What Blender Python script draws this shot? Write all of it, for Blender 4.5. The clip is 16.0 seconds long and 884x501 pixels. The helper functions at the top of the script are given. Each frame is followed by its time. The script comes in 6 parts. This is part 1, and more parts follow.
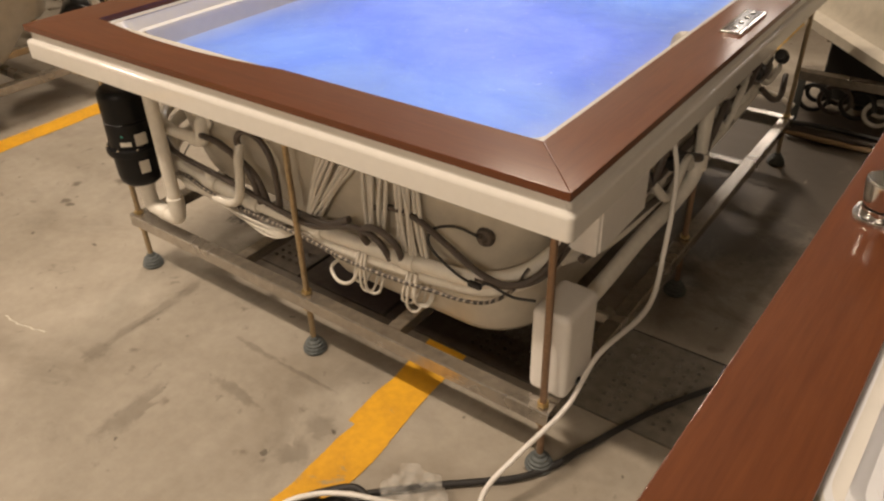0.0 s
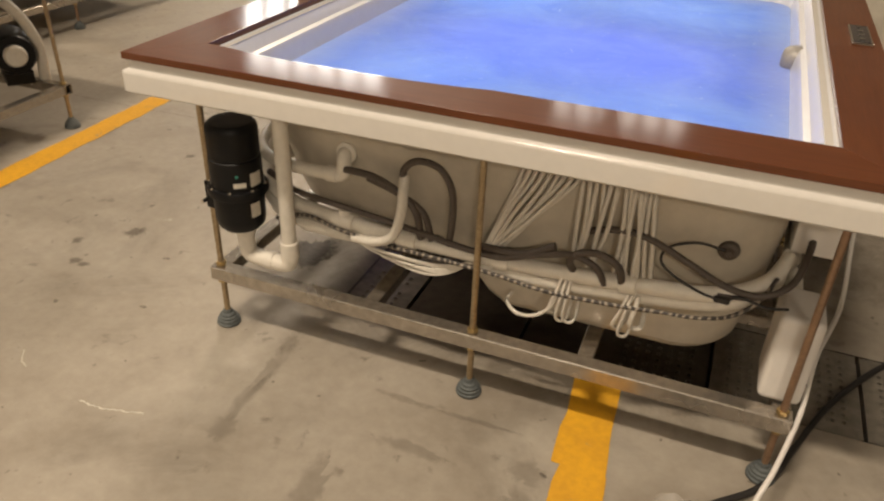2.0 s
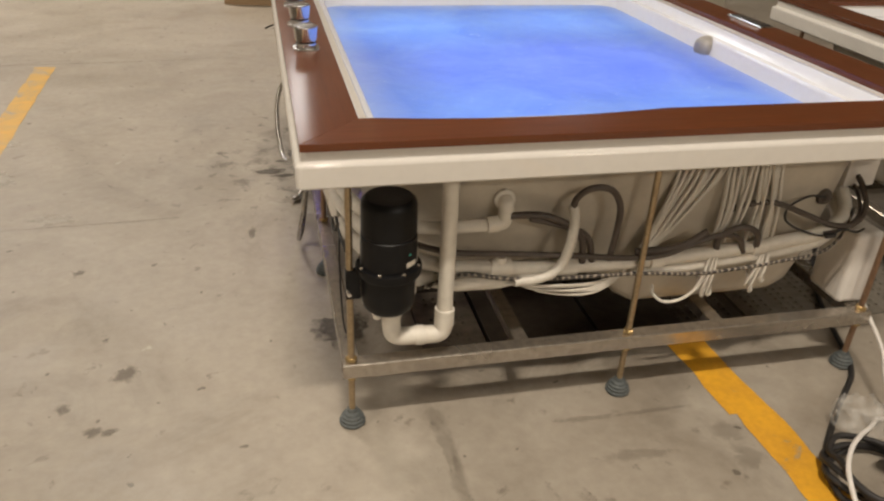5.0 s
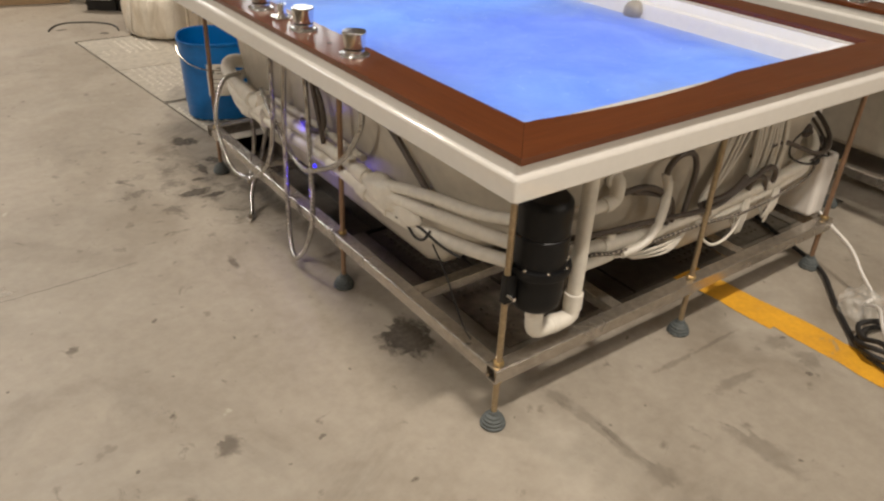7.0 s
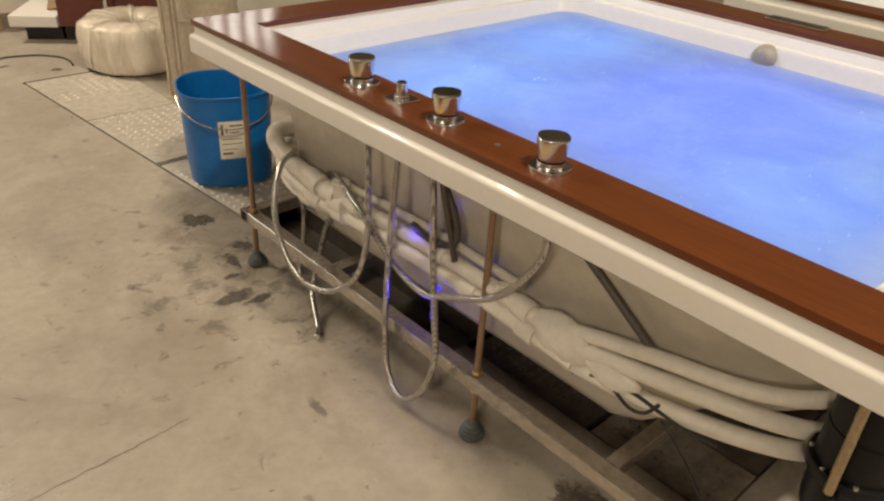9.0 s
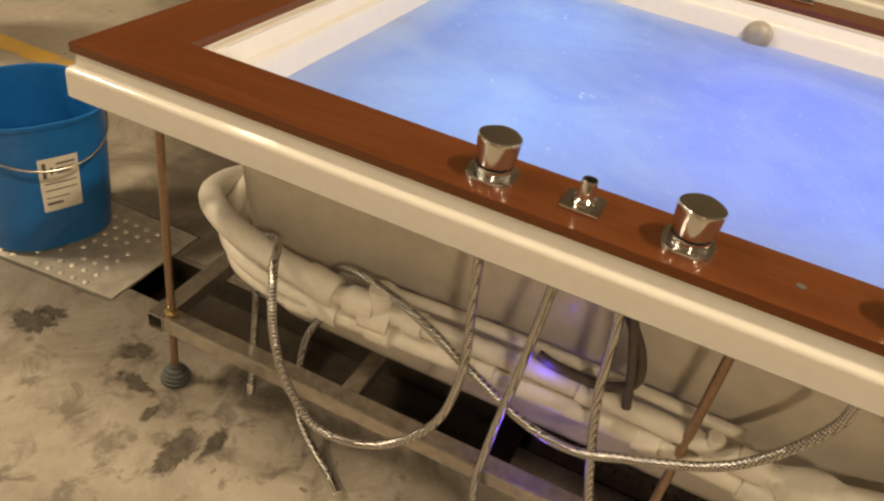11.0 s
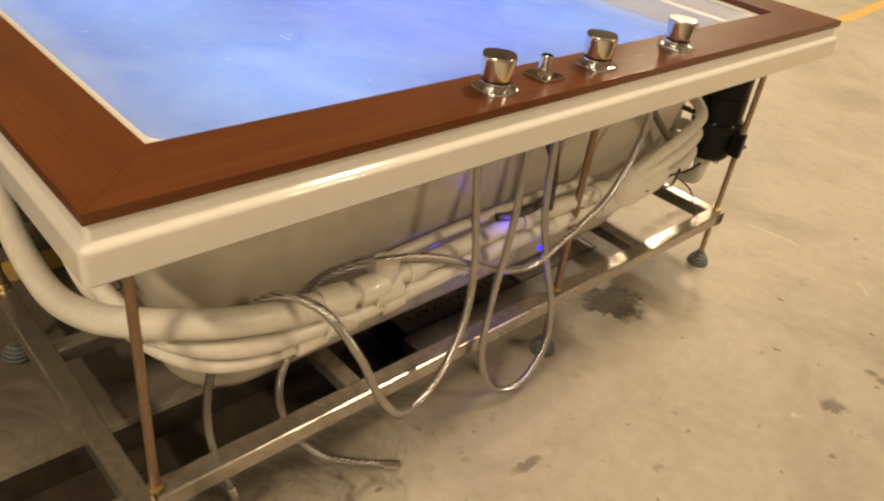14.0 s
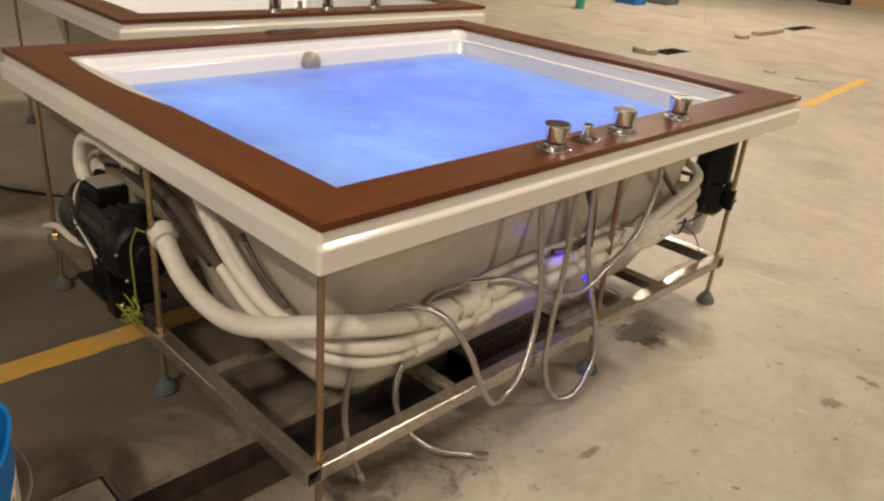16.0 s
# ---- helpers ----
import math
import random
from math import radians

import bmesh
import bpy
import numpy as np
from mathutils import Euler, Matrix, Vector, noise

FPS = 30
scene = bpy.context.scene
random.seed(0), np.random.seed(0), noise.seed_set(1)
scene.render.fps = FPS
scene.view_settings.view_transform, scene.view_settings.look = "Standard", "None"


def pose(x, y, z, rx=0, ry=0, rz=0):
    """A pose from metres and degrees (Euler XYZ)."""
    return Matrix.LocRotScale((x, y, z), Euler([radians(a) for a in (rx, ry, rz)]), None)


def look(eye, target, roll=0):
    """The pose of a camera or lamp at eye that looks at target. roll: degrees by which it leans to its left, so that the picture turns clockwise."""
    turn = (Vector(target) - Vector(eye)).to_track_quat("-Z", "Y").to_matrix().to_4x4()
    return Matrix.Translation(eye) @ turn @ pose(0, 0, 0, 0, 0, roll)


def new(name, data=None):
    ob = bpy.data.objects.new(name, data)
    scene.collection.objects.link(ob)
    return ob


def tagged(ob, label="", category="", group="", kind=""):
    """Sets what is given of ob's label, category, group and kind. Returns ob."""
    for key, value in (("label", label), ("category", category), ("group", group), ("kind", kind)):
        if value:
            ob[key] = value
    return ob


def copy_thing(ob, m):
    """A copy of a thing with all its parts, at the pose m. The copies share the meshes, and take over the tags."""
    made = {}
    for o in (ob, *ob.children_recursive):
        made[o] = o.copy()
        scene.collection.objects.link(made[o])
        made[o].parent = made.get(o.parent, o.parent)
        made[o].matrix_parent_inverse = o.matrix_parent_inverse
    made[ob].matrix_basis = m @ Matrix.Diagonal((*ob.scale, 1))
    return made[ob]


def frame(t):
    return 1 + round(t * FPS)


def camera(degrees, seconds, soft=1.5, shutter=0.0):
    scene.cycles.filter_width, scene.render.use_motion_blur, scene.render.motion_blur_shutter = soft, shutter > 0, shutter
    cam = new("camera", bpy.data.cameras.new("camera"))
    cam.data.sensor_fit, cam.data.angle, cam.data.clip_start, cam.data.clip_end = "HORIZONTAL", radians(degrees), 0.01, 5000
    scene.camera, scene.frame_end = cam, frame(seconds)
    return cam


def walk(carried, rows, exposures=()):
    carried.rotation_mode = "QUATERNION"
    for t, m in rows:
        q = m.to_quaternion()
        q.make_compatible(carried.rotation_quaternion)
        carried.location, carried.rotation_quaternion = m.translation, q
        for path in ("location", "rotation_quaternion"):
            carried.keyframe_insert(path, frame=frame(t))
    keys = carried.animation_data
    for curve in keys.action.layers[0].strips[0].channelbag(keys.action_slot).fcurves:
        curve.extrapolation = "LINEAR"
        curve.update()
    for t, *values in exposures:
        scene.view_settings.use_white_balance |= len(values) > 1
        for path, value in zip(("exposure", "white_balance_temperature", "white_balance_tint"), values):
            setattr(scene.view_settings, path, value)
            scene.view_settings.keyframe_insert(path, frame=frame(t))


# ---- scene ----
import functools

cam = camera(60.4, 16.0, 2.3)
PATH = [
    (0, (1.825, -0.976, 1.28), (0.821, 0.347, 0.166), -1.7),
    (0.5, (1.685, -1.082, 1.279), (0.728, 0.314, 0.214), -1.8),
    (1, (1.453, -1.101, 1.233), (0.54, 0.335, 0.181), -1.9),
    (1.5, (1.282, -1.11, 1.237), (0.512, 0.365, 0.128), 0.2),
    (2, (1.077, -1.303, 1.221), (0.479, 0.295, 0.178), 2.2),
    (2.5, (0.879, -1.351, 1.204), (0.433, 0.306, 0.176), 0.5),
    (3, (0.7, -1.346, 1.216), (0.413, 0.346, 0.189), -0.1),
    (3.5, (0.456, -1.431, 1.207), (0.357, 0.307, 0.221), 2.2),
    (4, (0.235, -1.465, 1.239), (0.312, 0.259, 0.228), 2.7),
    (4.2, (0.15, -1.448, 1.221), (0.291, 0.285, 0.233), 2.4),
    (6.3, (-0.664, -1.141, 1.223), (0.194, 0.372, 0.236), 4.2),
    (6.5, (-0.767, -1.081, 1.215), (0.147, 0.392, 0.219), 4.0),
    (7, (-0.917, -0.976, 1.246), (0.128, 0.396, 0.234), 2.8),
    (7.5, (-0.94, -0.796, 1.242), (0.148, 0.535, 0.22), 3.3),
    (8, (-0.906, -0.582, 1.247), (0.174, 0.729, 0.192), 2.0),
    (8.5, (-0.938, -0.38, 1.252), (0.194, 0.888, 0.198), 2.1),
    (9, (-0.963, -0.162, 1.248), (0.233, 1.075, 0.229), 3.5),
    (9.5, (-0.898, 0.063, 1.248), (0.264, 1.317, 0.21), 3.1),
    (10, (-0.878, 0.323, 1.226), (0.376, 1.445, 0.144), 4.7),
    (10.2, (-0.894, 0.442, 1.231), (0.441, 1.451, 0.136), 5.3),
    (12.3, (-0.703, 1.32, 1.108), (0.836, 1.037, -0.136), 18.4),
    (12.5, (-0.671, 1.395, 1.093), (0.828, 1.003, -0.171), 17.6),
    (13, (-0.661, 1.592, 1.122), (0.724, 0.94, -0.164), 14.3),
    (13.5, (-0.759, 1.775, 1.157), (0.517, 0.775, -0.013), 10.8),
    (14, (-0.79, 1.917, 1.155), (0.373, 0.699, 0.075), 8.0),
    (14.5, (-0.785, 2.065, 1.171), (0.376, 0.786, 0.163), 4.3),
    (15, (-0.878, 2.24, 1.199), (0.316, 0.942, 0.256), 3.0),
    (15.5, (-0.94, 2.315, 1.191), (0.298, 1.003, 0.327), 3.4),
    (16, (-0.969, 2.351, 1.2), (0.289, 1.041, 0.363), 4.9),
]
# the clip's camera drifts in white balance: seconds, stops, kelvin, tint
BALANCE = [(0, -0.15, 6700, 11), (2, -0.28, 6600, 8), (4, -0.31, 6250, 7), (7, -0.19, 5900, 7), (8.5, -0.13, 6500, 6), (10.2, -0.10, 6750, 5), (12.3, 0.07, 9800, 5), (13.2, 0.10, 9200, 6), (14.5, -0.05, 7200, 6), (16, -0.08, 6500, 8)]
walk(cam, [(t, look(eye, target, roll)) for t, eye, target, roll in PATH], BALANCE)


# ---------------------------------------------------------------- world and light
world = bpy.data.worlds.new("hall_air")
scene.world = world
world.use_nodes = True
world.node_tree.nodes["Background"].inputs[0].default_value = (1.0, 0.86, 0.68, 1)
world.node_tree.nodes["Background"].inputs[1].default_value = 0.01


def lamp(name, kind, place, energy, colour, size=(1.0, 0.3), aim=None, radius=0.05):
    data = bpy.data.lights.new(name, kind)
    data.energy, data.color = energy, colour
    if kind == "AREA":
        data.shape, data.size, data.size_y = "RECTANGLE", size[0], size[1]
    else:
        data.shadow_soft_size = radius
    ob = new(name, data)
    ob.matrix_world = look(place, aim or (place[0], place[1] + 0.001, 0))
    return ob


WARM = (1.0, 0.835, 0.665)
CEIL = 7.6
# unseen strip lamps hanging in the hall: x, y, height, width, watts
# the first two follow the cast shadows, the other four only add brightness
STRIPS = [(-0.20, -2.5, 6.8, 0.28, 500), (-4.6, -1.8, 3.4, 0.34, 215), (-2.0, 6.0, 5.3, 0.34, 350), (-1.1, 4.8, 6.4, 0.28, 50), (4.4, -7.6, 4.6, 0.28, 390), (1.2, -10.2, 4.6, 0.28, 170)]
for sx, sy, sz, wide, watts in STRIPS:
    lamp("strip_light", "AREA", (sx, sy, sz), watts, WARM, (1.3, wide))

# ---------------------------------------------------------------- materials
def material(name, build):
    mat = bpy.data.materials.new(name)
    mat.use_nodes = True
    nodes, links = mat.node_tree.nodes, mat.node_tree.links
    build(nodes, links, nodes["Principled BSDF"])
    return mat


def coords(nodes, links, scale=(1, 1, 1), kind="Object"):
    tc, mp = nodes.new("ShaderNodeTexCoord"), nodes.new("ShaderNodeMapping")
    mp.inputs["Scale"].default_value = scale
    links.new(tc.outputs[kind], mp.inputs["Vector"])
    return mp.outputs[0]


def noise_tex(nodes, links, vec, scale, detail=4, rough=0.55, distortion=0.0):
    n = nodes.new("ShaderNodeTexNoise")
    n.inputs["Scale"].default_value, n.inputs["Detail"].default_value = scale, detail
    n.inputs["Roughness"].default_value, n.inputs["Distortion"].default_value = rough, distortion
    links.new(vec, n.inputs["Vector"])
    return n.outputs["Fac"]


def ramp(nodes, links, fac, stops):
    r = nodes.new("ShaderNodeValToRGB")
    e = r.color_ramp.elements
    e[0].position, e[0].color = stops[0][0], (*stops[0][1], 1)
    e[1].position, e[1].color = stops[-1][0], (*stops[-1][1], 1)
    for p, c in stops[1:-1]:
        e.new(p).color = (*c, 1)
    links.new(fac, r.inputs[0])
    return r.outputs[0]


def blend(nodes, links, fac, a, b, mode="MIX"):
    m = nodes.new("ShaderNodeMix")
    m.data_type, m.blend_type = "RGBA", mode
    for sock, v in ((m.inputs[0], fac), (m.inputs[6], a), (m.inputs[7], b)):
        if isinstance(v, (int, float)):
            sock.default_value = v
        elif isinstance(v, tuple):
            sock.default_value = (*v, 1)
        else:
            links.new(v, sock)
    return m.outputs[2]


def relief(nodes, links, bsdf, height, strength, distance=0.002):
    b = nodes.new("ShaderNodeBump")
    b.inputs["Strength"].default_value, b.inputs["Distance"].default_value = strength, distance
    links.new(height, b.inputs["Height"])
    links.new(b.outputs[0], bsdf.inputs["Normal"])


def plain(name, colour, rough=0.5, metal=0.0, vary=0.12, scale=25, bump=0.1, coat=0.0):
    """A surface of one kind of stuff with fine mottling, dirt and relief."""
    def build(nodes, links, bsdf):
        v = coords(nodes, links)
        fine, wide = noise_tex(nodes, links, v, scale * 4, 5), noise_tex(nodes, links, v, scale * 0.3, 3)
        dark = tuple(c * (1 - vary * 1.6) for c in colour)
        lite = tuple(min(1, c * (1 + vary)) for c in colour)
        c1 = ramp(nodes, links, fine, [(0.3, dark), (0.7, lite)])
        c2 = ramp(nodes, links, wide, [(0.3, tuple(c * (1 - vary) for c in colour)), (0.65, colour)])
        links.new(blend(nodes, links, 0.5, c1, c2), bsdf.inputs["Base Color"])
        r = ramp(nodes, links, wide, [(0.3, (min(1, rough * 1.25),) * 3), (0.7, (rough * 0.85,) * 3)])
        links.new(r, bsdf.inputs["Roughness"])
        bsdf.inputs["Metallic"].default_value = metal
        bsdf.inputs["Coat Weight"].default_value = coat
        bsdf.inputs["Coat Roughness"].default_value = 0.08
        relief(nodes, links, bsdf, fine, bump)
    return material(name, build)


def wood(name, along):
    def build(nodes, links, bsdf):
        s = (0.9, 16, 16) if along == "x" else (16, 0.9, 16)
        v = coords(nodes, links, s)
        streak = noise_tex(nodes, links, v, 2.2, 6, 0.6, 0.6)
        fine = noise_tex(nodes, links, v, 14, 4, 0.6)
        wide = noise_tex(nodes, links, coords(nodes, links), 2.5, 3)
        c = ramp(nodes, links, streak, [(0.25, (0.080, 0.023, 0.0075)), (0.5, (0.110, 0.033, 0.0102)), (0.75, (0.152, 0.047, 0.0145))])
        c = blend(nodes, links, 0.35, c, ramp(nodes, links, fine, [(0.35, (0.08, 0.022, 0.007)), (0.65, (0.155, 0.047, 0.014))]))
        c = blend(nodes, links, 0.25, c, ramp(nodes, links, wide, [(0.3, (0.095, 0.027, 0.009)), (0.7, (0.148, 0.045, 0.0135))]))
        links.new(c, bsdf.inputs["Base Color"])
        links.new(ramp(nodes, links, wide, [(0.3, (0.42,) * 3), (0.7, (0.55,) * 3)]), bsdf.inputs["Roughness"])
        bsdf.inputs["Coat Weight"].default_value, bsdf.inputs["Coat Roughness"].default_value = 0.7, 0.12
        bsdf.inputs["Specular IOR Level"].default_value = 0.12
        relief(nodes, links, bsdf, fine, 0.08, 0.001)
    return material(name, build)


def concrete(nodes, links, bsdf):
    v = coords(nodes, links)
    wide, mid = noise_tex(nodes, links, v, 0.7, 5, 0.6), noise_tex(nodes, links, v, 3.2, 6, 0.62, 0.4)
    fine, grit = noise_tex(nodes, links, v, 28, 6, 0.65), noise_tex(nodes, links, v, 180, 3)
    c = ramp(nodes, links, mid, [(0.28, (0.275, 0.243, 0.20)), (0.5, (0.355, 0.318, 0.266)), (0.72, (0.435, 0.396, 0.338))])
    c = blend(nodes, links, 0.4, c, ramp(nodes, links, wide, [(0.3, (0.28, 0.248, 0.202)), (0.7, (0.45, 0.41, 0.35))]))
    c = blend(nodes, links, 0.25, c, ramp(nodes, links, fine, [(0.3, (0.22, 0.19, 0.155)), (0.7, (0.48, 0.44, 0.38))]))
    cloud = noise_tex(nodes, links, v, 2.1, 3, 0.5, 1.2)
    c = blend(nodes, links, ramp(nodes, links, cloud, [(0.48, (0, 0, 0)), (0.68, (0.30, 0.30, 0.30))]), c, (0.20, 0.165, 0.125))
    # dark grime blotches and small spots
    blot = ramp(nodes, links, noise_tex(nodes, links, v, 1.9, 8, 0.7, 0.9), [(0.55, (0, 0, 0)), (0.70, (1, 1, 1))])
    c = blend(nodes, links, blend(nodes, links, 1.0, blot, (0.34, 0.34, 0.34), "MULTIPLY"), c, (0.12, 0.105, 0.085))
    spots = ramp(nodes, links, noise_tex(nodes, links, v, 11, 3, 0.5), [(0.69, (0, 0, 0)), (0.74, (1, 1, 1))])
    c = blend(nodes, links, blend(nodes, links, 1.0, spots, (0.5, 0.5, 0.5), "MULTIPLY"), c, (0.14, 0.12, 0.095))
    # pale scuffs
    scuff = ramp(nodes, links, noise_tex(nodes, links, coords(nodes, links, (1, 1.6, 1)), 1.6, 6, 0.62, 0.3), [(0.52, (0, 0, 0)), (0.72, (0.3, 0.3, 0.3))])
    c = blend(nodes, links, scuff, c, (0.52, 0.49, 0.43))
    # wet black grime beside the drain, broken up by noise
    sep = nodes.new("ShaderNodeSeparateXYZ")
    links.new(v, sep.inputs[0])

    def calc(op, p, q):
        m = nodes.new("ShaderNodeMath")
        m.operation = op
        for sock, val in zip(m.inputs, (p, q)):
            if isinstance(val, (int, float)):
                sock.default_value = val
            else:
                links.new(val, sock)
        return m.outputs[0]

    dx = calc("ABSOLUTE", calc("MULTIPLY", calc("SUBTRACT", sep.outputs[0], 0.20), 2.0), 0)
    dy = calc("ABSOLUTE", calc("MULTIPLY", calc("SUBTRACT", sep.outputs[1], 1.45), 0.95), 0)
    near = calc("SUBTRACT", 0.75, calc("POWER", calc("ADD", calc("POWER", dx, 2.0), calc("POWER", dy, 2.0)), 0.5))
    grime_and_shade = calc("ADD", near, calc("MULTIPLY", calc("SUBTRACT", noise_tex(nodes, links, v, 5.5, 8, 0.72, 0.8), 0.5), 3.2))
    # dirt and the tubs' shade behind and between them, painted as one disc
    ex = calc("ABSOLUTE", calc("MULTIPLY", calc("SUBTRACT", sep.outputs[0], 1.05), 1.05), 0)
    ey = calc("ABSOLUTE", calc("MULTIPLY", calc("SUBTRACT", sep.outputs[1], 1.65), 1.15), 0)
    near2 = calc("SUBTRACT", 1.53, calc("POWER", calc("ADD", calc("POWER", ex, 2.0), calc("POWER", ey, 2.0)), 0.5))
    grime_shade_disc = calc("ADD", near2, calc("MULTIPLY", calc("SUBTRACT", noise_tex(nodes, links, v, 3.5, 8, 0.72, 0.8), 0.5), 2.0))
    grime_and_shade = calc("MAXIMUM", grime_and_shade, grime_shade_disc)
    # damp brown film plus the shade below the bathtub, painted over its outline
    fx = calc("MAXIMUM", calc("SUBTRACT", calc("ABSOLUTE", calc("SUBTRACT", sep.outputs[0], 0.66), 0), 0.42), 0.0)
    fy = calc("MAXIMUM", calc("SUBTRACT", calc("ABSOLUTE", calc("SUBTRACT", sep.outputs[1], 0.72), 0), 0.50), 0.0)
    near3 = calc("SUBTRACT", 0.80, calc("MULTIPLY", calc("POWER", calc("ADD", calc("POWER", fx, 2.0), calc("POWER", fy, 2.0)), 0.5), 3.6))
    film_shade_below = calc("ADD", near3, calc("MULTIPLY", calc("SUBTRACT", noise_tex(nodes, links, v, 4.5, 8, 0.72, 0.8), 0.5), 1.5))
    grime_and_shade = calc("MAXIMUM", grime_and_shade, film_shade_below)
    # one dark brown serves the wet grime and both painted shades
    gm = ramp(nodes, links, grime_and_shade, [(0.25, (0, 0, 0)), (0.85, (0.80, 0.80, 0.80))])
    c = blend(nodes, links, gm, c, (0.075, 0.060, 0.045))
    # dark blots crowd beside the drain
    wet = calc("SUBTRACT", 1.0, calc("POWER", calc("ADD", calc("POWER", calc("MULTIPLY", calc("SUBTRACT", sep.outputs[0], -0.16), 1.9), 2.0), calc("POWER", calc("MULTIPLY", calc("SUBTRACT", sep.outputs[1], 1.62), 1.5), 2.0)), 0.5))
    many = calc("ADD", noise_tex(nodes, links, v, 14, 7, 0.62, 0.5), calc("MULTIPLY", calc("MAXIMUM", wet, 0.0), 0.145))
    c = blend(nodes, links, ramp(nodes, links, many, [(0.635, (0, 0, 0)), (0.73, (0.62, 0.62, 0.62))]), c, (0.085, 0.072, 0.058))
    speck = ramp(nodes, links, noise_tex(nodes, links, v, 24, 2, 0.4), [(0.735, (0, 0, 0)), (0.76, (0.75, 0.75, 0.75))])
    c = blend(nodes, links, speck, c, (0.10, 0.085, 0.07))
    chips = ramp(nodes, links, noise_tex(nodes, links, coords(nodes, links, (1.3, 0.9, 1)), 13, 2, 0.4), [(0.755, (0, 0, 0)), (0.79, (0.45, 0.45, 0.45))])
    c = blend(nodes, links, chips, c, (0.58, 0.54, 0.47))
    c = blend(nodes, links, 1.0, c, (0.93, 0.915, 0.89), "MULTIPLY")
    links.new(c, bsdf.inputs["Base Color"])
    links.new(ramp(nodes, links, mid, [(0.3, (0.42,) * 3), (0.7, (0.62,) * 3)]), bsdf.inputs["Roughness"])
    h = blend(nodes, links, 0.5, fine, grit)
    relief(nodes, links, bsdf, h, 0.35, 0.0015)


def paint_yellow(nodes, links, bsdf):
    v = coords(nodes, links)
    wear = noise_tex(nodes, links, v, 9, 7, 0.68, 0.5)
    c = ramp(nodes, links, wear, [(0.33, (0.34, 0.28, 0.18)), (0.40, (0.66, 0.33, 0.025)), (0.7, (0.80, 0.41, 0.02))])
    c = blend(nodes, links, 0.25, c, ramp(nodes, links, noise_tex(nodes, links, v, 60, 4), [(0.35, (0.52, 0.28, 0.03)), (0.65, (0.80, 0.44, 0.03))]))
    links.new(c, bsdf.inputs["Base Color"])
    bsdf.inputs["Roughness"].default_value = 0.5
    relief(nodes, links, bsdf, wear, 0.2, 0.001)


def paint_worn(nodes, links, bsdf):
    v = coords(nodes, links)
    wear = noise_tex(nodes, links, v, 7, 7, 0.7, 0.6)
    c = ramp(nodes, links, wear, [(0.34, (0.34, 0.29, 0.22)), (0.46, (0.52, 0.33, 0.09)), (0.70, (0.68, 0.38, 0.04))])
    links.new(c, bsdf.inputs["Base Color"])
    bsdf.inputs["Roughness"].default_value = 0.5
    relief(nodes, links, bsdf, wear, 0.2, 0.001)


def braid(nodes, links, bsdf):
    """Crossing strands of steel wire."""
    fac = None
    for flip in (1, -1):
        w = nodes.new("ShaderNodeTexWave")
        w.inputs["Scale"].default_value, w.inputs["Distortion"].default_value, w.inputs["Detail"].default_value = 62, 1.5, 1
        w.bands_direction = "DIAGONAL"
        links.new(coords(nodes, links, (1, 1, flip)), w.inputs["Vector"])
        fac = w.outputs["Fac"] if fac is None else blend(nodes, links, 1.0, fac, w.outputs["Fac"], "DIFFERENCE")
    links.new(ramp(nodes, links, fac, [(0.15, (0.20, 0.19, 0.18)), (0.6, (0.80, 0.78, 0.75))]), bsdf.inputs["Base Color"])
    bsdf.inputs["Metallic"].default_value, bsdf.inputs["Roughness"].default_value = 0.95, 0.24
    relief(nodes, links, bsdf, fac, 0.5, 0.001)


def striped(nodes, links, bsdf):
    v = coords(nodes, links)
    w = nodes.new("ShaderNodeTexWave")
    w.inputs["Scale"].default_value, w.inputs["Distortion"].default_value = 21, 7.0
    links.new(v, w.inputs["Vector"])
    links.new(ramp(nodes, links, w.outputs["Fac"], [(0.55, (0.032, 0.026, 0.022)), (0.85, (0.30, 0.26, 0.21))]), bsdf.inputs["Base Color"])
    bsdf.inputs["Roughness"].default_value = 0.55


WATER_MID, WATER_HALF = (0.6525, 0.807), (0.568, 0.728)


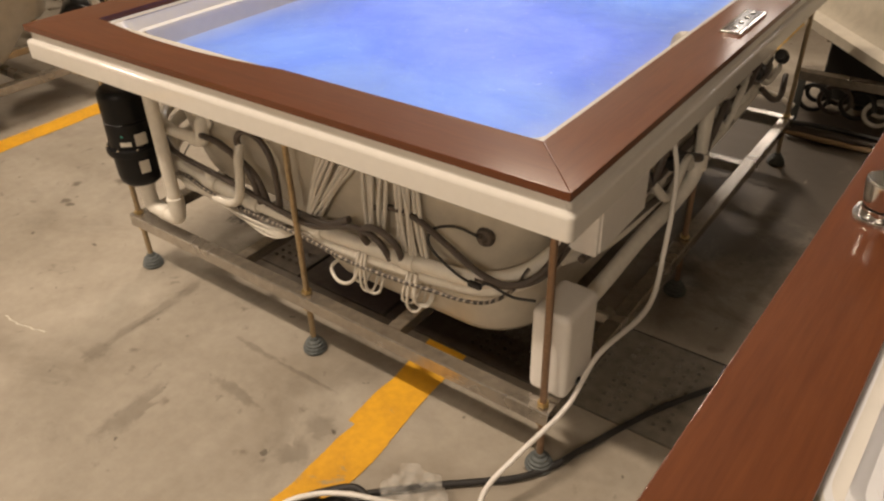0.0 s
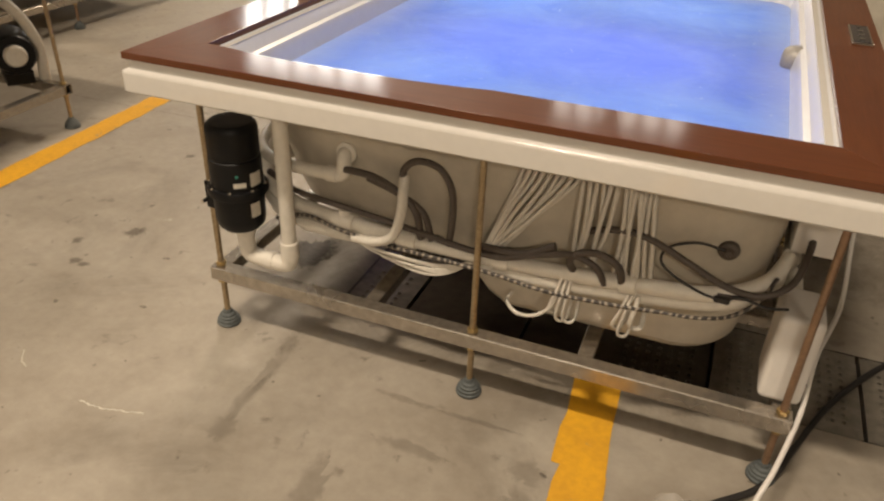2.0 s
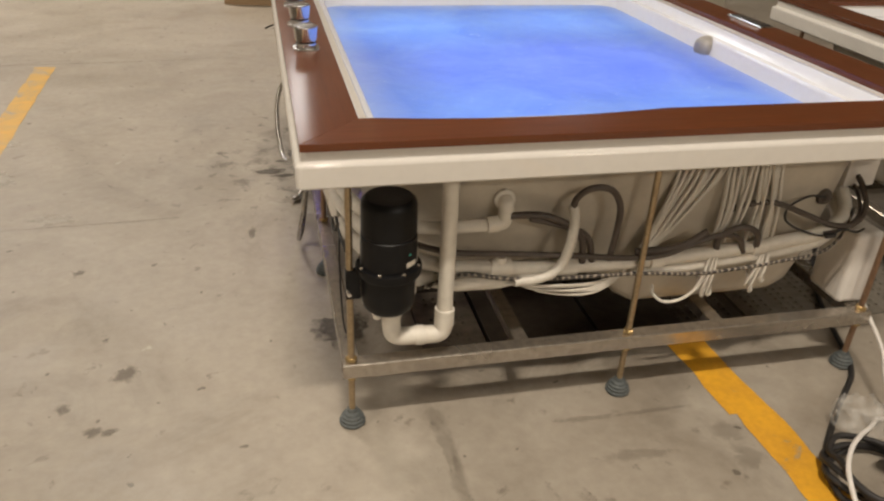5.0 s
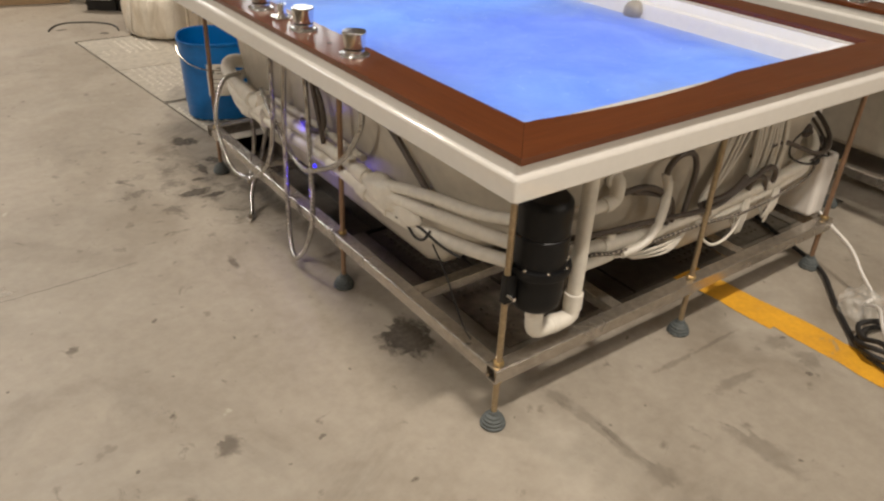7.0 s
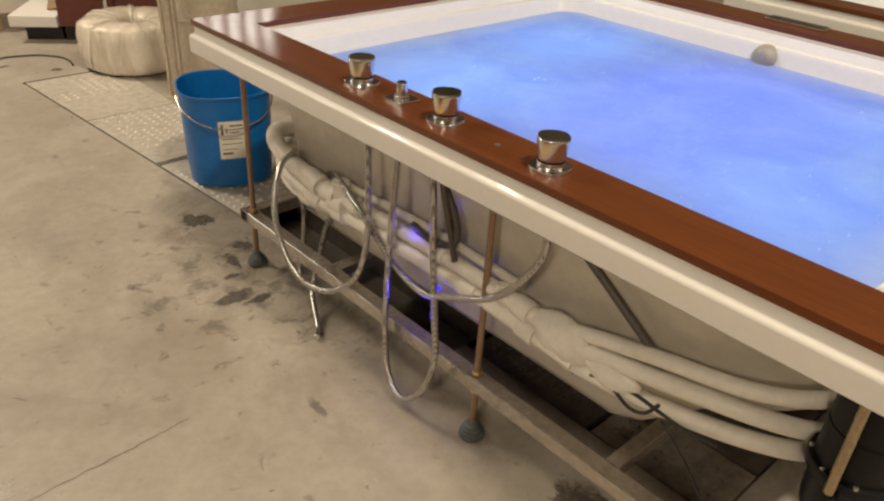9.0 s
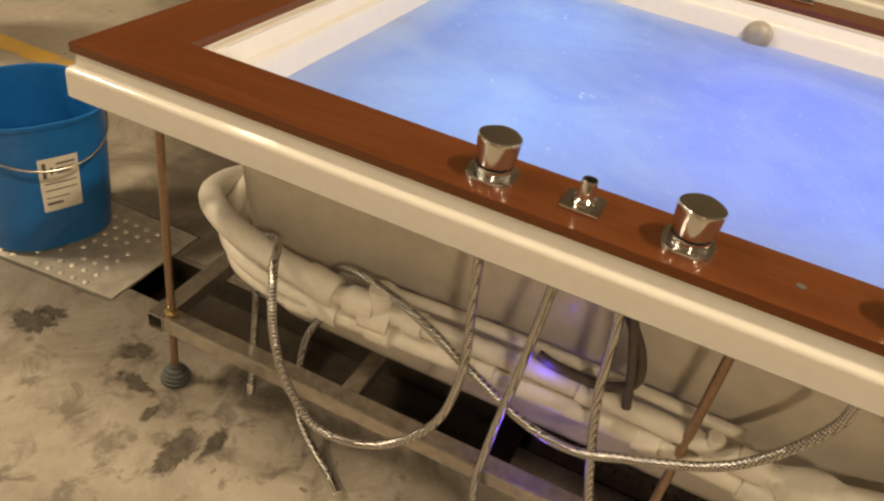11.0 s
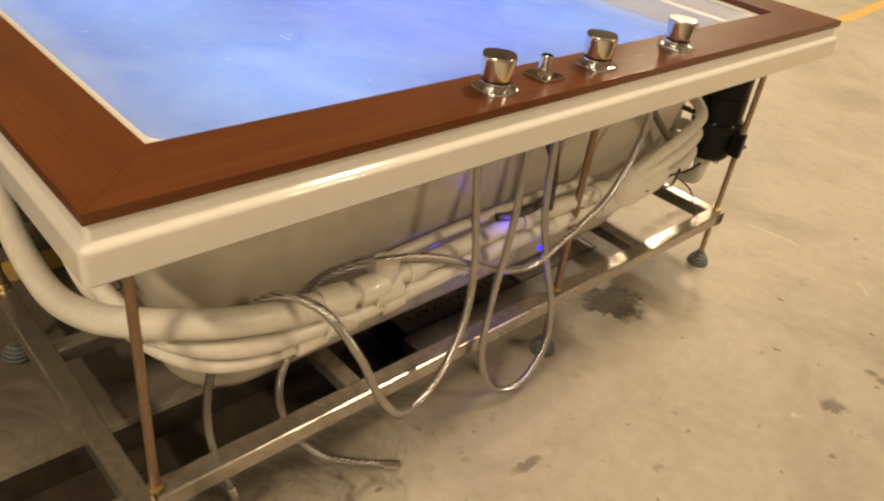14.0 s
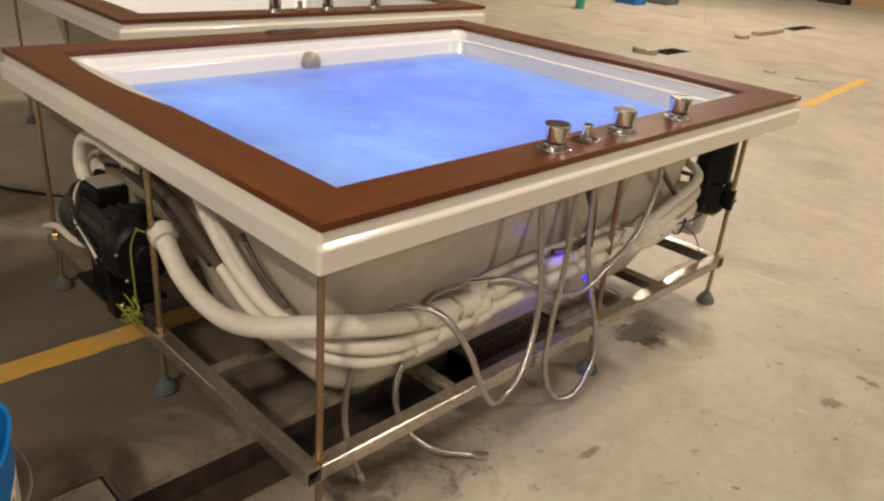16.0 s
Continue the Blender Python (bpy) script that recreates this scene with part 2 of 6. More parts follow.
def water_surface(nodes, links, bsdf):
    v = coords(nodes, links)
    ripple = noise_tex(nodes, links, v, 6, 5, 0.6, 0.8)
    foam = noise_tex(nodes, links, v, 3.4, 6, 0.62, 0.9)
    c = ramp(nodes, links, foam, [(0.30, (0.36, 0.47, 0.85)), (0.55, (0.45, 0.57, 0.86)), (0.75, (0.54, 0.66, 0.88))])
    # streaks of froth, and white flecks painted in as sparkles on the ripples
    streak = ramp(nodes, links, noise_tex(nodes, links, coords(nodes, links, (1, 2.2, 1)), 13, 6, 0.68, 1.8), [(0.60, (0, 0, 0)), (0.78, (0.5, 0.5, 0.5))])
    c = blend(nodes, links, streak, c, (0.72, 0.82, 0.92))
    froth_sparkle = ramp(nodes, links, noise_tex(nodes, links, v, 34, 3, 0.6, 1.2), [(0.68, (0, 0, 0)), (0.76, (0.9, 0.9, 0.9))])
    c = blend(nodes, links, froth_sparkle, c, (0.88, 0.92, 0.96))
    # a ragged margin of pale foam along the tub's walls
    sep = nodes.new("ShaderNodeSeparateXYZ")
    links.new(v, sep.inputs[0])

    def math_node(op, p, q):
        m = nodes.new("ShaderNodeMath")
        m.operation = op
        for sock, val in zip(m.inputs, (p, q)):
            if isinstance(val, (int, float)):
                sock.default_value = val
            else:
                links.new(val, sock)
        return m.outputs[0]

    gx = math_node("SUBTRACT", WATER_HALF[0], math_node("ABSOLUTE", math_node("SUBTRACT", sep.outputs[0], WATER_MID[0]), 0))
    gy = math_node("SUBTRACT", WATER_HALF[1], math_node("ABSOLUTE", math_node("SUBTRACT", sep.outputs[1], WATER_MID[1]), 0))
    gap = math_node("ADD", math_node("MINIMUM", gx, gy), math_node("MULTIPLY", math_node("SUBTRACT", noise_tex(nodes, links, v, 5, 4, 0.5, 0.3), 0.5), 0.09))
    c = blend(nodes, links, ramp(nodes, links, gap, [(0.0, (0.7, 0.7, 0.7)), (0.10, (0, 0, 0))]), c, (0.80, 0.83, 0.90))
    links.new(c, bsdf.inputs["Base Color"])
    bsdf.inputs["Roughness"].default_value, bsdf.inputs["IOR"].default_value = 0.09, 1.33
    tr = nodes.new("ShaderNodeBsdfTranslucent")
    links.new(c, tr.inputs["Color"])
    mix = nodes.new("ShaderNodeMixShader")
    mix.inputs[0].default_value = 0.78
    links.new(bsdf.outputs[0], mix.inputs[1])
    links.new(tr.outputs[0], mix.inputs[2])
    links.new(mix.outputs[0], nodes["Material Output"].inputs["Surface"])
    chop = noise_tex(nodes, links, v, 34, 3, 0.6, 0.5)
    relief(nodes, links, bsdf, blend(nodes, links, 0.35, ripple, chop), 0.8, 0.016)


def glowing(name, colour, strength):
    def build(nodes, links, bsdf):
        bsdf.inputs["Base Color"].default_value = (*colour, 1)
        bsdf.inputs["Emission Color"].default_value = (*colour, 1)
        bsdf.inputs["Emission Strength"].default_value = strength
    return material(name, build)


def film_wrap(nodes, links, bsdf):
    v = coords(nodes, links)
    n = noise_tex(nodes, links, coords(nodes, links, (1, 1, 0.25)), 16, 6, 0.65, 1.2)
    links.new(ramp(nodes, links, n, [(0.3, (0.50, 0.43, 0.33)), (0.7, (0.74, 0.68, 0.58))]), bsdf.inputs["Base Color"])
    bsdf.inputs["Roughness"].default_value = 0.32
    bsdf.inputs["Coat Weight"].default_value = 0.3
    relief(nodes, links, bsdf, n, 0.7, 0.01)


def clear_bag(nodes, links, bsdf):
    n = noise_tex(nodes, links, coords(nodes, links), 26, 5, 0.6, 1.0)
    bsdf.inputs["Base Color"].default_value = (0.85, 0.83, 0.78, 1)
    bsdf.inputs["Roughness"].default_value = 0.2
    relief(nodes, links, bsdf, n, 0.8, 0.01)
    clear = nodes.new("ShaderNodeBsdfTransparent")
    mix = nodes.new("ShaderNodeMixShader")
    links.new(ramp(nodes, links, n, [(0.40, (0.05,) * 3), (0.75, (0.38,) * 3)]), mix.inputs[0])
    links.new(clear.outputs[0], mix.inputs[1])
    links.new(bsdf.outputs[0], mix.inputs[2])
    links.new(mix.outputs[0], nodes["Material Output"].inputs["Surface"])


M_WOODX, M_WOODY = wood("stained_wood_x", "x"), wood("stained_wood_y", "y")
M_ACRYL = plain("white_acrylic", (0.68, 0.655, 0.61), 0.10, 0, 0.03, 12, 0.02, 0.15)
# faint blue in this white holds the water's glow on the basin walls
M_BASIN = plain("cool_white_basin", (0.78, 0.79, 0.82), 0.2, 0, 0.03, 10, 0.02, 0.3)
M_FIBRE = plain("cream_fibreglass", (0.50, 0.455, 0.375), 0.38, 0, 0.12, 7, 0.25, 0.15)
M_STEEL = plain("galvanised_steel", (0.50, 0.455, 0.395), 0.24, 0.85, 0.28, 14, 0.10)
M_ROD = plain("yellow_zinc_rod", (0.44, 0.345, 0.22), 0.32, 0.85, 0.25, 30, 0.5)
M_COPPER = plain("coppery_rod", (0.34, 0.225, 0.15), 0.36, 0.8, 0.2, 30, 0.5)
M_NUT = plain("brass_nut", (0.62, 0.46, 0.22), 0.3, 0.9, 0.2, 40, 0.1)
M_FOOT = plain("grey_rubber", (0.10, 0.112, 0.112), 0.6, 0, 0.25, 40, 0.2)
M_BLACK = plain("black_plastic", (0.006, 0.006, 0.0065), 0.40, 0, 0.2, 30, 0.1)
M_BLACK.node_tree.nodes["Principled BSDF"].inputs["Specular IOR Level"].default_value = 0.25
M_PUMP = plain("dark_grey_casting", (0.030, 0.031, 0.033), 0.38, 0.1, 0.25, 30, 0.2)
M_RUBBER = plain("black_rubber", (0.022, 0.02, 0.019), 0.55, 0, 0.2, 40, 0.2)
M_PVC = plain("white_pvc", (0.72, 0.68, 0.60), 0.42, 0, 0.09, 14, 0.05, 0.1)
M_TUBE = plain("milky_tube", (0.64, 0.605, 0.535), 0.3, 0, 0.1, 30, 0.1, 0.2)
M_GREY = plain("grey_hose", (0.082, 0.064, 0.052), 0.5, 0, 0.25, 40, 0.2)
M_BOX = plain("white_box_plastic", (0.72, 0.69, 0.65), 0.42, 0, 0.04, 15, 0.05)
M_KNOB = plain("satin_chrome", (0.74, 0.73, 0.715), 0.15, 1.0, 0.05, 18, 0.02)
M_CHROME = plain("polished_chrome", (0.80, 0.78, 0.75), 0.07, 1.0, 0.03, 10, 0.01)
M_DARKGLASS = plain("dark_display", (0.05, 0.045, 0.045), 0.12, 0, 0.1, 20, 0.02)
M_LABEL = plain("paper_label", (0.62, 0.58, 0.50), 0.6, 0, 0.08, 30, 0.05)
M_INK = plain("label_ink", (0.10, 0.09, 0.08), 0.6, 0, 0.1, 40, 0.02)
M_BLUE = plain("blue_plastic", (0.004, 0.125, 0.40), 0.34, 0, 0.12, 12, 0.08, 0.1)
M_PLATE = plain("cover_plate_metal", (0.50, 0.46, 0.39), 0.45, 0.15, 0.25, 8, 0.3)
M_STUD = plain("bright_worn_stud", (0.72, 0.68, 0.60), 0.35, 0.3, 0.1, 30, 0.1)
M_BROWNPLATE = plain("brown_plate", (0.20, 0.168, 0.132), 0.45, 0.2, 0.4, 8, 0.4)
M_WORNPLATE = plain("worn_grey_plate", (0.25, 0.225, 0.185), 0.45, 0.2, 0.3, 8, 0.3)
M_DARKPLATE = plain("dark_plate", (0.105, 0.086, 0.068), 0.34, 0.3, 0.35, 8, 0.3)
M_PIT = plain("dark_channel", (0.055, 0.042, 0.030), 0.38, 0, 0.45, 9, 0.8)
M_WALL = plain("hall_wall_paint", (0.42, 0.38, 0.31), 0.7, 0, 0.1, 3, 0.1)
M_CEIL = plain("ceiling_sheet", (0.48, 0.445, 0.395), 0.7, 0, 0.1, 3, 0.1)
M_REDWOOD = plain("dark_red_panel", (0.13, 0.035, 0.025), 0.4, 0, 0.2, 8, 0.1)
M_CARD = plain("brown_board", (0.34, 0.23, 0.13), 0.7, 0, 0.15, 10, 0.2)
M_CREAM = plain("cream_paint_on_steel", (0.50, 0.425, 0.325), 0.4, 0, 0.2, 12, 0.15, 0.1)
M_GREEN = plain("green_yellow_wire", (0.30, 0.33, 0.05), 0.4, 0, 0.3, 60, 0.05)
def soft_stain(nodes, links, bsdf, tones=((0.062, 0.050, 0.038), (0.125, 0.105, 0.082)), most=0.86):
    """A patch whose colour thins out unevenly towards its edge."""
    v = coords(nodes, links)
    g = coords(nodes, links, (1, 1, 0), "Generated")
    d = nodes.new("ShaderNodeVectorMath")
    d.operation = "DISTANCE"
    links.new(g, d.inputs[0])
    d.inputs[1].default_value = (0.5, 0.5, 0.0)
    n = noise_tex(nodes, links, v, 38, 6, 0.65, 0.8)
    m = nodes.new("ShaderNodeMath")
    m.operation = "MULTIPLY_ADD"
    links.new(n, m.inputs[0])
    m.inputs[1].default_value = 0.7
    links.new(d.outputs["Value"], m.inputs[2])
    c = ramp(nodes, links, noise_tex(nodes, links, v, 60, 4), [(0.3, tones[0]), (0.7, tones[1])])
    links.new(c, bsdf.inputs["Base Color"])
    bsdf.inputs["Roughness"].default_value = 0.6
    links.new(ramp(nodes, links, m.outputs[0], [(0.56, (most,) * 3), (0.80, (0, 0, 0))]), bsdf.inputs["Alpha"])


M_STAIN = plain("wet_stain", (0.12, 0.10, 0.08), 0.5, 0, 0.2, 20, 0.1)
M_NOZZLE = plain("grey_nozzle_plastic", (0.36, 0.34, 0.31), 0.4, 0.1, 0.1, 30, 0.05)
M_DAMP = material("damp_patch", soft_stain)
M_CHALK = material("chalky_patch", functools.partial(soft_stain, tones=((0.42, 0.385, 0.33), (0.62, 0.58, 0.51)), most=0.6))
M_SMEAR = material("thin_smear", functools.partial(soft_stain, tones=((0.15, 0.122, 0.092), (0.21, 0.178, 0.14)), most=0.22))
M_FAINT = material("faint_patch", functools.partial(soft_stain, tones=((0.11, 0.088, 0.066), (0.18, 0.15, 0.118)), most=0.45))
M_TEAL = plain("teal_plastic", (0.05, 0.32, 0.26), 0.4, 0, 0.1, 20, 0.05)
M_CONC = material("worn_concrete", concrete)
M_YELLOW, M_YELLOW2 = material("yellow_floor_paint", paint_yellow), material("worn_yellow_paint", paint_worn)
M_BRAID, M_STRIPE = material("steel_braid", braid), material("spiral_wrapped_cable", striped)
M_FILM = plain("stretch_film_band", (0.66, 0.60, 0.50), 0.2, 0, 0.12, 30, 0.4, 0.4)
M_WATER, M_WRAP, M_BAG = material("aerated_water", water_surface), material("stretch_film", film_wrap), material("clear_plastic", clear_bag)
M_LED = glowing("blue_led", (0.03, 0.02, 1.0), 2.5)
M_TUBELIGHT = glowing("lamp_diffuser", (1.0, 0.92, 0.84), 6.5)
M_DAYPANE = glowing("daylight_pane", (1.0, 0.97, 0.93), 14.0)


# ---------------------------------------------------------------- mesh tools
def mesh_from(name, bm, mat, smooth=None):
    bmesh.ops.recalc_face_normals(bm, faces=bm.faces[:])
    me = bpy.data.meshes.new(name)
    bm.to_mesh(me)
    bm.free()
    me.materials.append(mat)
    if smooth is not None:
        for p in me.polygons:
            p.use_smooth = True
        me.set_sharp_from_angle(angle=radians(smooth))
    return me


def even_normals(ob, smooth):
    """Keeps broad flat faces flat beside their rounded edges."""
    if smooth is not None:
        ob.modifiers.new("weighted_normals", "WEIGHTED_NORMAL").keep_sharp = True
    return ob


def part(name, bm, mat, parent, label="", smooth=40):
    ob = even_normals(new(name, mesh_from(name, bm, mat, smooth)), smooth)
    ob.parent = parent
    return tagged(ob, label)


def thing(name, label, category, group="", kind="", at=(0, 0, 0), turn=0):
    ob = new(name)
    ob.empty_display_size = 0.1
    ob.matrix_world = pose(*at, 0, 0, turn)
    return tagged(ob, label, category, group, kind)


def solo(name, bm, mat, label, category, group="", kind="", smooth=40):
    return tagged(even_normals(new(name, mesh_from(name, bm, mat, smooth)), smooth), label, category, group, kind)


def box(bm, lo, hi, bevel=0.0, seg=2, m=None):
    c = [(a + b) / 2 for a, b in zip(lo, hi)]
    s = [b - a for a, b in zip(lo, hi)]
    mat = Matrix.Translation(c) @ Matrix.Diagonal((*s, 1))
    r = bmesh.ops.create_cube(bm, size=1, matrix=(m or Matrix()) @ mat)
    if bevel:
        edges = list({e for v in r["verts"] for e in v.link_edges})
        bmesh.ops.bevel(bm, geom=edges, offset=bevel, segments=seg, profile=0.5, affect="EDGES")
    return bm


def boxed(lo, hi, bevel=0.0, seg=2, m=None):
    return box(bmesh.new(), lo, hi, bevel, seg, m)


def lathe(bm, profile, seg=20, m=None, square=0.0):
    """Turns (radius, height) pairs about z; square pulls the rings towards rounded squares."""
    m = m or Matrix()
    rings = []
    for r, z in profile:
        ring = []
        for i in range(seg):
            a = 2 * math.pi * i / seg
            k = 1.0
            if square:
                p = 2 + square
                k = (abs(math.cos(a)) ** p + abs(math.sin(a)) ** p) ** (-1 / p)
            ring.append(bm.verts.new(m @ Vector((r * k * math.cos(a), r * k * math.sin(a), z))))
        rings.append(ring)
    for a, b in zip(rings, rings[1:]):
        for i in range(seg):
            bm.faces.new((a[i], a[(i + 1) % seg], b[(i + 1) % seg], b[i]))
    bm.faces.new(rings[0][::-1])
    bm.faces.new(rings[-1])
    return bm


def spline(pts, sub=8):
    """A smooth line through a few control points."""
    p = [Vector(q) for q in pts]
    p = [2 * p[0] - p[1]] + p + [2 * p[-1] - p[-2]]
    out = []
    for i in range(1, len(p) - 2):
        a, b, c, d = p[i - 1:i + 3]
        for k in range(sub):
            t = k / sub
            out.append(0.5 * (2 * b + (c - a) * t + (2 * a - 5 * b + 4 * c - d) * t * t + (3 * b - a - 3 * c + d) * t ** 3))
    return out + [p[-2]]


def sweep(bm, line, r, seg=10, closed=False):
    """A round tube along a line of points."""
    n = len(line)
    side = None
    rings = []
    for i, q in enumerate(line):
        t = (line[min(i + 1, n - 1)] - line[max(i - 1, 0)]).normalized()
        if side is None:
            side = t.cross(Vector((0, 0, 1)) if abs(t.z) < 0.9 else Vector((1, 0, 0))).normalized()
        side = (side - t * side.dot(t)).normalized()
        up = t.cross(side)
        rr = r(i / (n - 1)) if callable(r) else r
        rings.append([bm.verts.new(q + rr * (math.cos(a) * side + math.sin(a) * up)) for a in (2 * math.pi * k / seg for k in range(seg))])
    for a, b in zip(rings, rings[1:]):
        for k in range(seg):
            bm.faces.new((a[k], a[(k + 1) % seg], b[(k + 1) % seg], b[k]))
    bm.faces.new(rings[0][::-1])
    bm.faces.new(rings[-1])
    return bm


LONG = 1.0125                    # the plumbing is laid out for a tub of 1.81 m; this one is a little longer


def hose(name, pts, r, mat, parent, label="", sub=8, seg=10, stretch=LONG):
    pts = [(p[0], p[1] * stretch, p[2]) for p in pts]
    return part(name, sweep(bmesh.new(), spline(pts, sub), r, seg), mat, parent, label, 60)


def collar(bm, a, b, r, seg=14):
    """A pipe socket: a short thick sleeve from a to b with a rounded lip."""
    a, b = Vector(a), Vector(b)
    m = Matrix.Translation(a) @ (b - a).to_track_quat("Z", "Y").to_matrix().to_4x4()
    l = (b - a).length
    return lathe(bm, [(r * 0.8, 0), (r * 0.97, 0.001), (r, 0.004), (r, l - 0.004), (r * 0.97, l - 0.001), (r * 0.8, l)], seg, m)


def rrect(x0, y0, x1, y1, r, n=10):
    """A rectangle with round corners, anticlockwise, 4 * (n + 1) points; r: one radius, or one for each corner from (x0, y0) on."""
    rs = r if isinstance(r, (tuple, list)) else (r,) * 4
    pts = []
    for (cx, cy, a0), q in zip(((x0, y0, 180), (x1, y0, 270), (x1, y1, 0), (x0, y1, 90)), rs):
        ox, oy = cx + (q if cx == x0 else -q), cy + (q if cy == y0 else -q)
        for k in range(n + 1):
            a = radians(a0 + 90 * k / n)
            pts.append((ox + q * math.cos(a), oy + q * math.sin(a)))
    return pts


def loft(bm, rings, cap0=True, cap1=True, loop=False):
    rows = [[bm.verts.new(p) for p in ring] for ring in rings]
    n = len(rows[0])
    pairs = list(zip(rows, rows[1:])) + ([(rows[-1], rows[0])] if loop else [])
    for a, b in pairs:
        for i in range(n):
            bm.faces.new((a[i], a[(i + 1) % n], b[(i + 1) % n], b[i]))
    if cap0 and not loop:
        bm.faces.new(rows[0][::-1])
    if cap1 and not loop:
        bm.faces.new(rows[-1])
    return bm


def prism(poly, z0, z1, bevel=0.0):
    """A flat plate with that outline; its upper edges are eased."""
    bm = bmesh.new()
    lo = [bm.verts.new((x, y, z0)) for x, y in poly]
    hi = [bm.verts.new((x, y, z1)) for x, y in poly]
    n = len(poly)
    for i in range(n):
        bm.faces.new((lo[i], lo[(i + 1) % n], hi[(i + 1) % n], hi[i]))
    bm.faces.new(lo[::-1])
    top = bm.faces.new(hi)
    if bevel:
        bmesh.ops.bevel(bm, geom=list(top.edges), offset=bevel, segments=2, profile=0.5, affect="EDGES")
    return bm


# ---------------------------------------------------------------- the hall
HX0, HX1, HY0, HY1 = -9.0, 11.0, -17.0, 12.0
CH0, CH1 = 0.22, 0.40            # drain channel along the hall, below the bathtub
NX0, NX1 = 0.165, 0.315          # its open run towards the bucket
CW, CE = 1.915, 3.70                       # from here on it is wider, under pale cover plates
CY0, CY1 = 0.20, 0.53            # drain channel across it
PITS = [(2.82, -4.97, 3.03, -4.50), (3.09, -8.92, 3.27, -8.15)]


def build_floor():
    xs = sorted({HX0, HX1, CH0, CH1, NX0, NX1, 0.07, 0.41, 1.9} | {v for p in PITS for v in (p[0], p[2])})
    ys = sorted({HY0, HY1, CY0, CY1, CW, 0.95, CE} | {v for p in PITS for v in (p[1], p[3])})
    skew = {(0.07, CW): 0.106, (0.41, CW): 0.42, (0.07, CE): -0.041, (0.41, CE): 0.404}
    holes = [(CH0, CY0, CH1, 0.95), (NX0, 0.95, NX1, CW), (0.07, CW, 0.41, CE), (CH1, CY0, 1.9, CY1)] + PITS
    bm = bmesh.new()
    grid = {}

    def vert(x, y):
        if (x, y) not in grid:
            grid[x, y] = bm.verts.new((skew.get((x, y), x), y, 0))
        return grid[x, y]

    for x0, x1 in zip(xs, xs[1:]):
        for y0, y1 in zip(ys, ys[1:]):
            cx, cy = (x0 + x1) / 2, (y0 + y1) / 2
            if not any(h[0] < cx < h[2] and h[1] < cy < h[3] for h in holes):
                bm.faces.new((vert(x0, y0), vert(x1, y0), vert(x1, y1), vert(x0, y1)))
    floor = solo("floor", bm, M_CONC, "worn beige concrete factory floor with stains, cracks and painted-in shade", "floor", kind="structure", smooth=None)
    # channels and pits are 7 cm deep, sides and bottom all coloured dark
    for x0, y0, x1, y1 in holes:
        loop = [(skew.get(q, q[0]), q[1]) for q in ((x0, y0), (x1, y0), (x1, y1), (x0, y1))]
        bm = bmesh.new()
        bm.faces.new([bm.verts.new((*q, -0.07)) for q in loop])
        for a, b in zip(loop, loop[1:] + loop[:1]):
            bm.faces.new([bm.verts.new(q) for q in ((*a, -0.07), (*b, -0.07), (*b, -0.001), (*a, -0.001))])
        solo("drain_channel", bm, M_PIT, "dark sides and bottom of a floor drain channel", "drain", kind="structure", smooth=None)
    return floor


build_floor()
for wname, lo, hi in (("wall_west", (HX0 - 0.2, HY0, 0), (HX0, HY1, CEIL)), ("wall_east", (HX1, HY0, 0), (HX1 + 0.2, HY1, CEIL)),
                      ("wall_south", (HX0 - 0.2, HY0 - 0.2, 0), (HX1 + 0.2, HY0, CEIL))):
    solo(wname, boxed(lo, hi), M_WALL, "plain painted factory hall wall", "wall", kind="structure", smooth=None)
WINDOWS = [(-8.5, -5.3, 3.9, 5.45), (-1.85, 0.60, 4.0, 5.45), (4.3, 6.3, 3.3, 4.3)]      # high windows in the north wall: x, x, z, z
bm = bmesh.new()
edge = HX0 - 0.2
for wx0, wx1, wz0, wz1 in WINDOWS:
    box(bm, (edge, HY1, 0), (wx0, HY1 + 0.2, CEIL))
    box(bm, (wx0, HY1, 0), (wx1, HY1 + 0.2, wz0))
    box(bm, (wx0, HY1, wz1), (wx1, HY1 + 0.2, CEIL))
    edge = wx1
box(bm, (edge, HY1, 0), (HX1 + 0.2, HY1 + 0.2, CEIL))
solo("wall_north", bm, M_WALL, "plain painted factory hall wall with three high windows", "wall", kind="structure", smooth=None)
for n, (wx0, wx1, wz0, wz1) in enumerate(WINDOWS):
    window = thing("window_" + str(n + 1), "high lit window with upright glazing bars", "window", kind="structure")
    for k in range(7):
        wx, wide = wx0 + (wx1 - wx0) * k / 6, (wx1 - wx0) / 6
        part("glazing_bar", boxed((wx - 0.07, HY1 + 0.02, wz0), (wx + 0.07, HY1 + 0.10, wz1)), M_FOOT, window, "", None)
        if k < 6:
            part("pane", boxed((wx + 0.071, HY1 + 0.05, wz0), (wx + wide - 0.071, HY1 + 0.06, wz1)), M_DAYPANE if n == 0 else M_TUBELIGHT, window, "brightly lit pane", None)
solo("ceiling", boxed((HX0 - 0.2, HY0 - 0.2, CEIL), (HX1 + 0.2, HY1 + 0.2, CEIL + 0.15)), M_CEIL, "grey sheet ceiling of the hall", "ceiling", kind="structure", smooth=None)


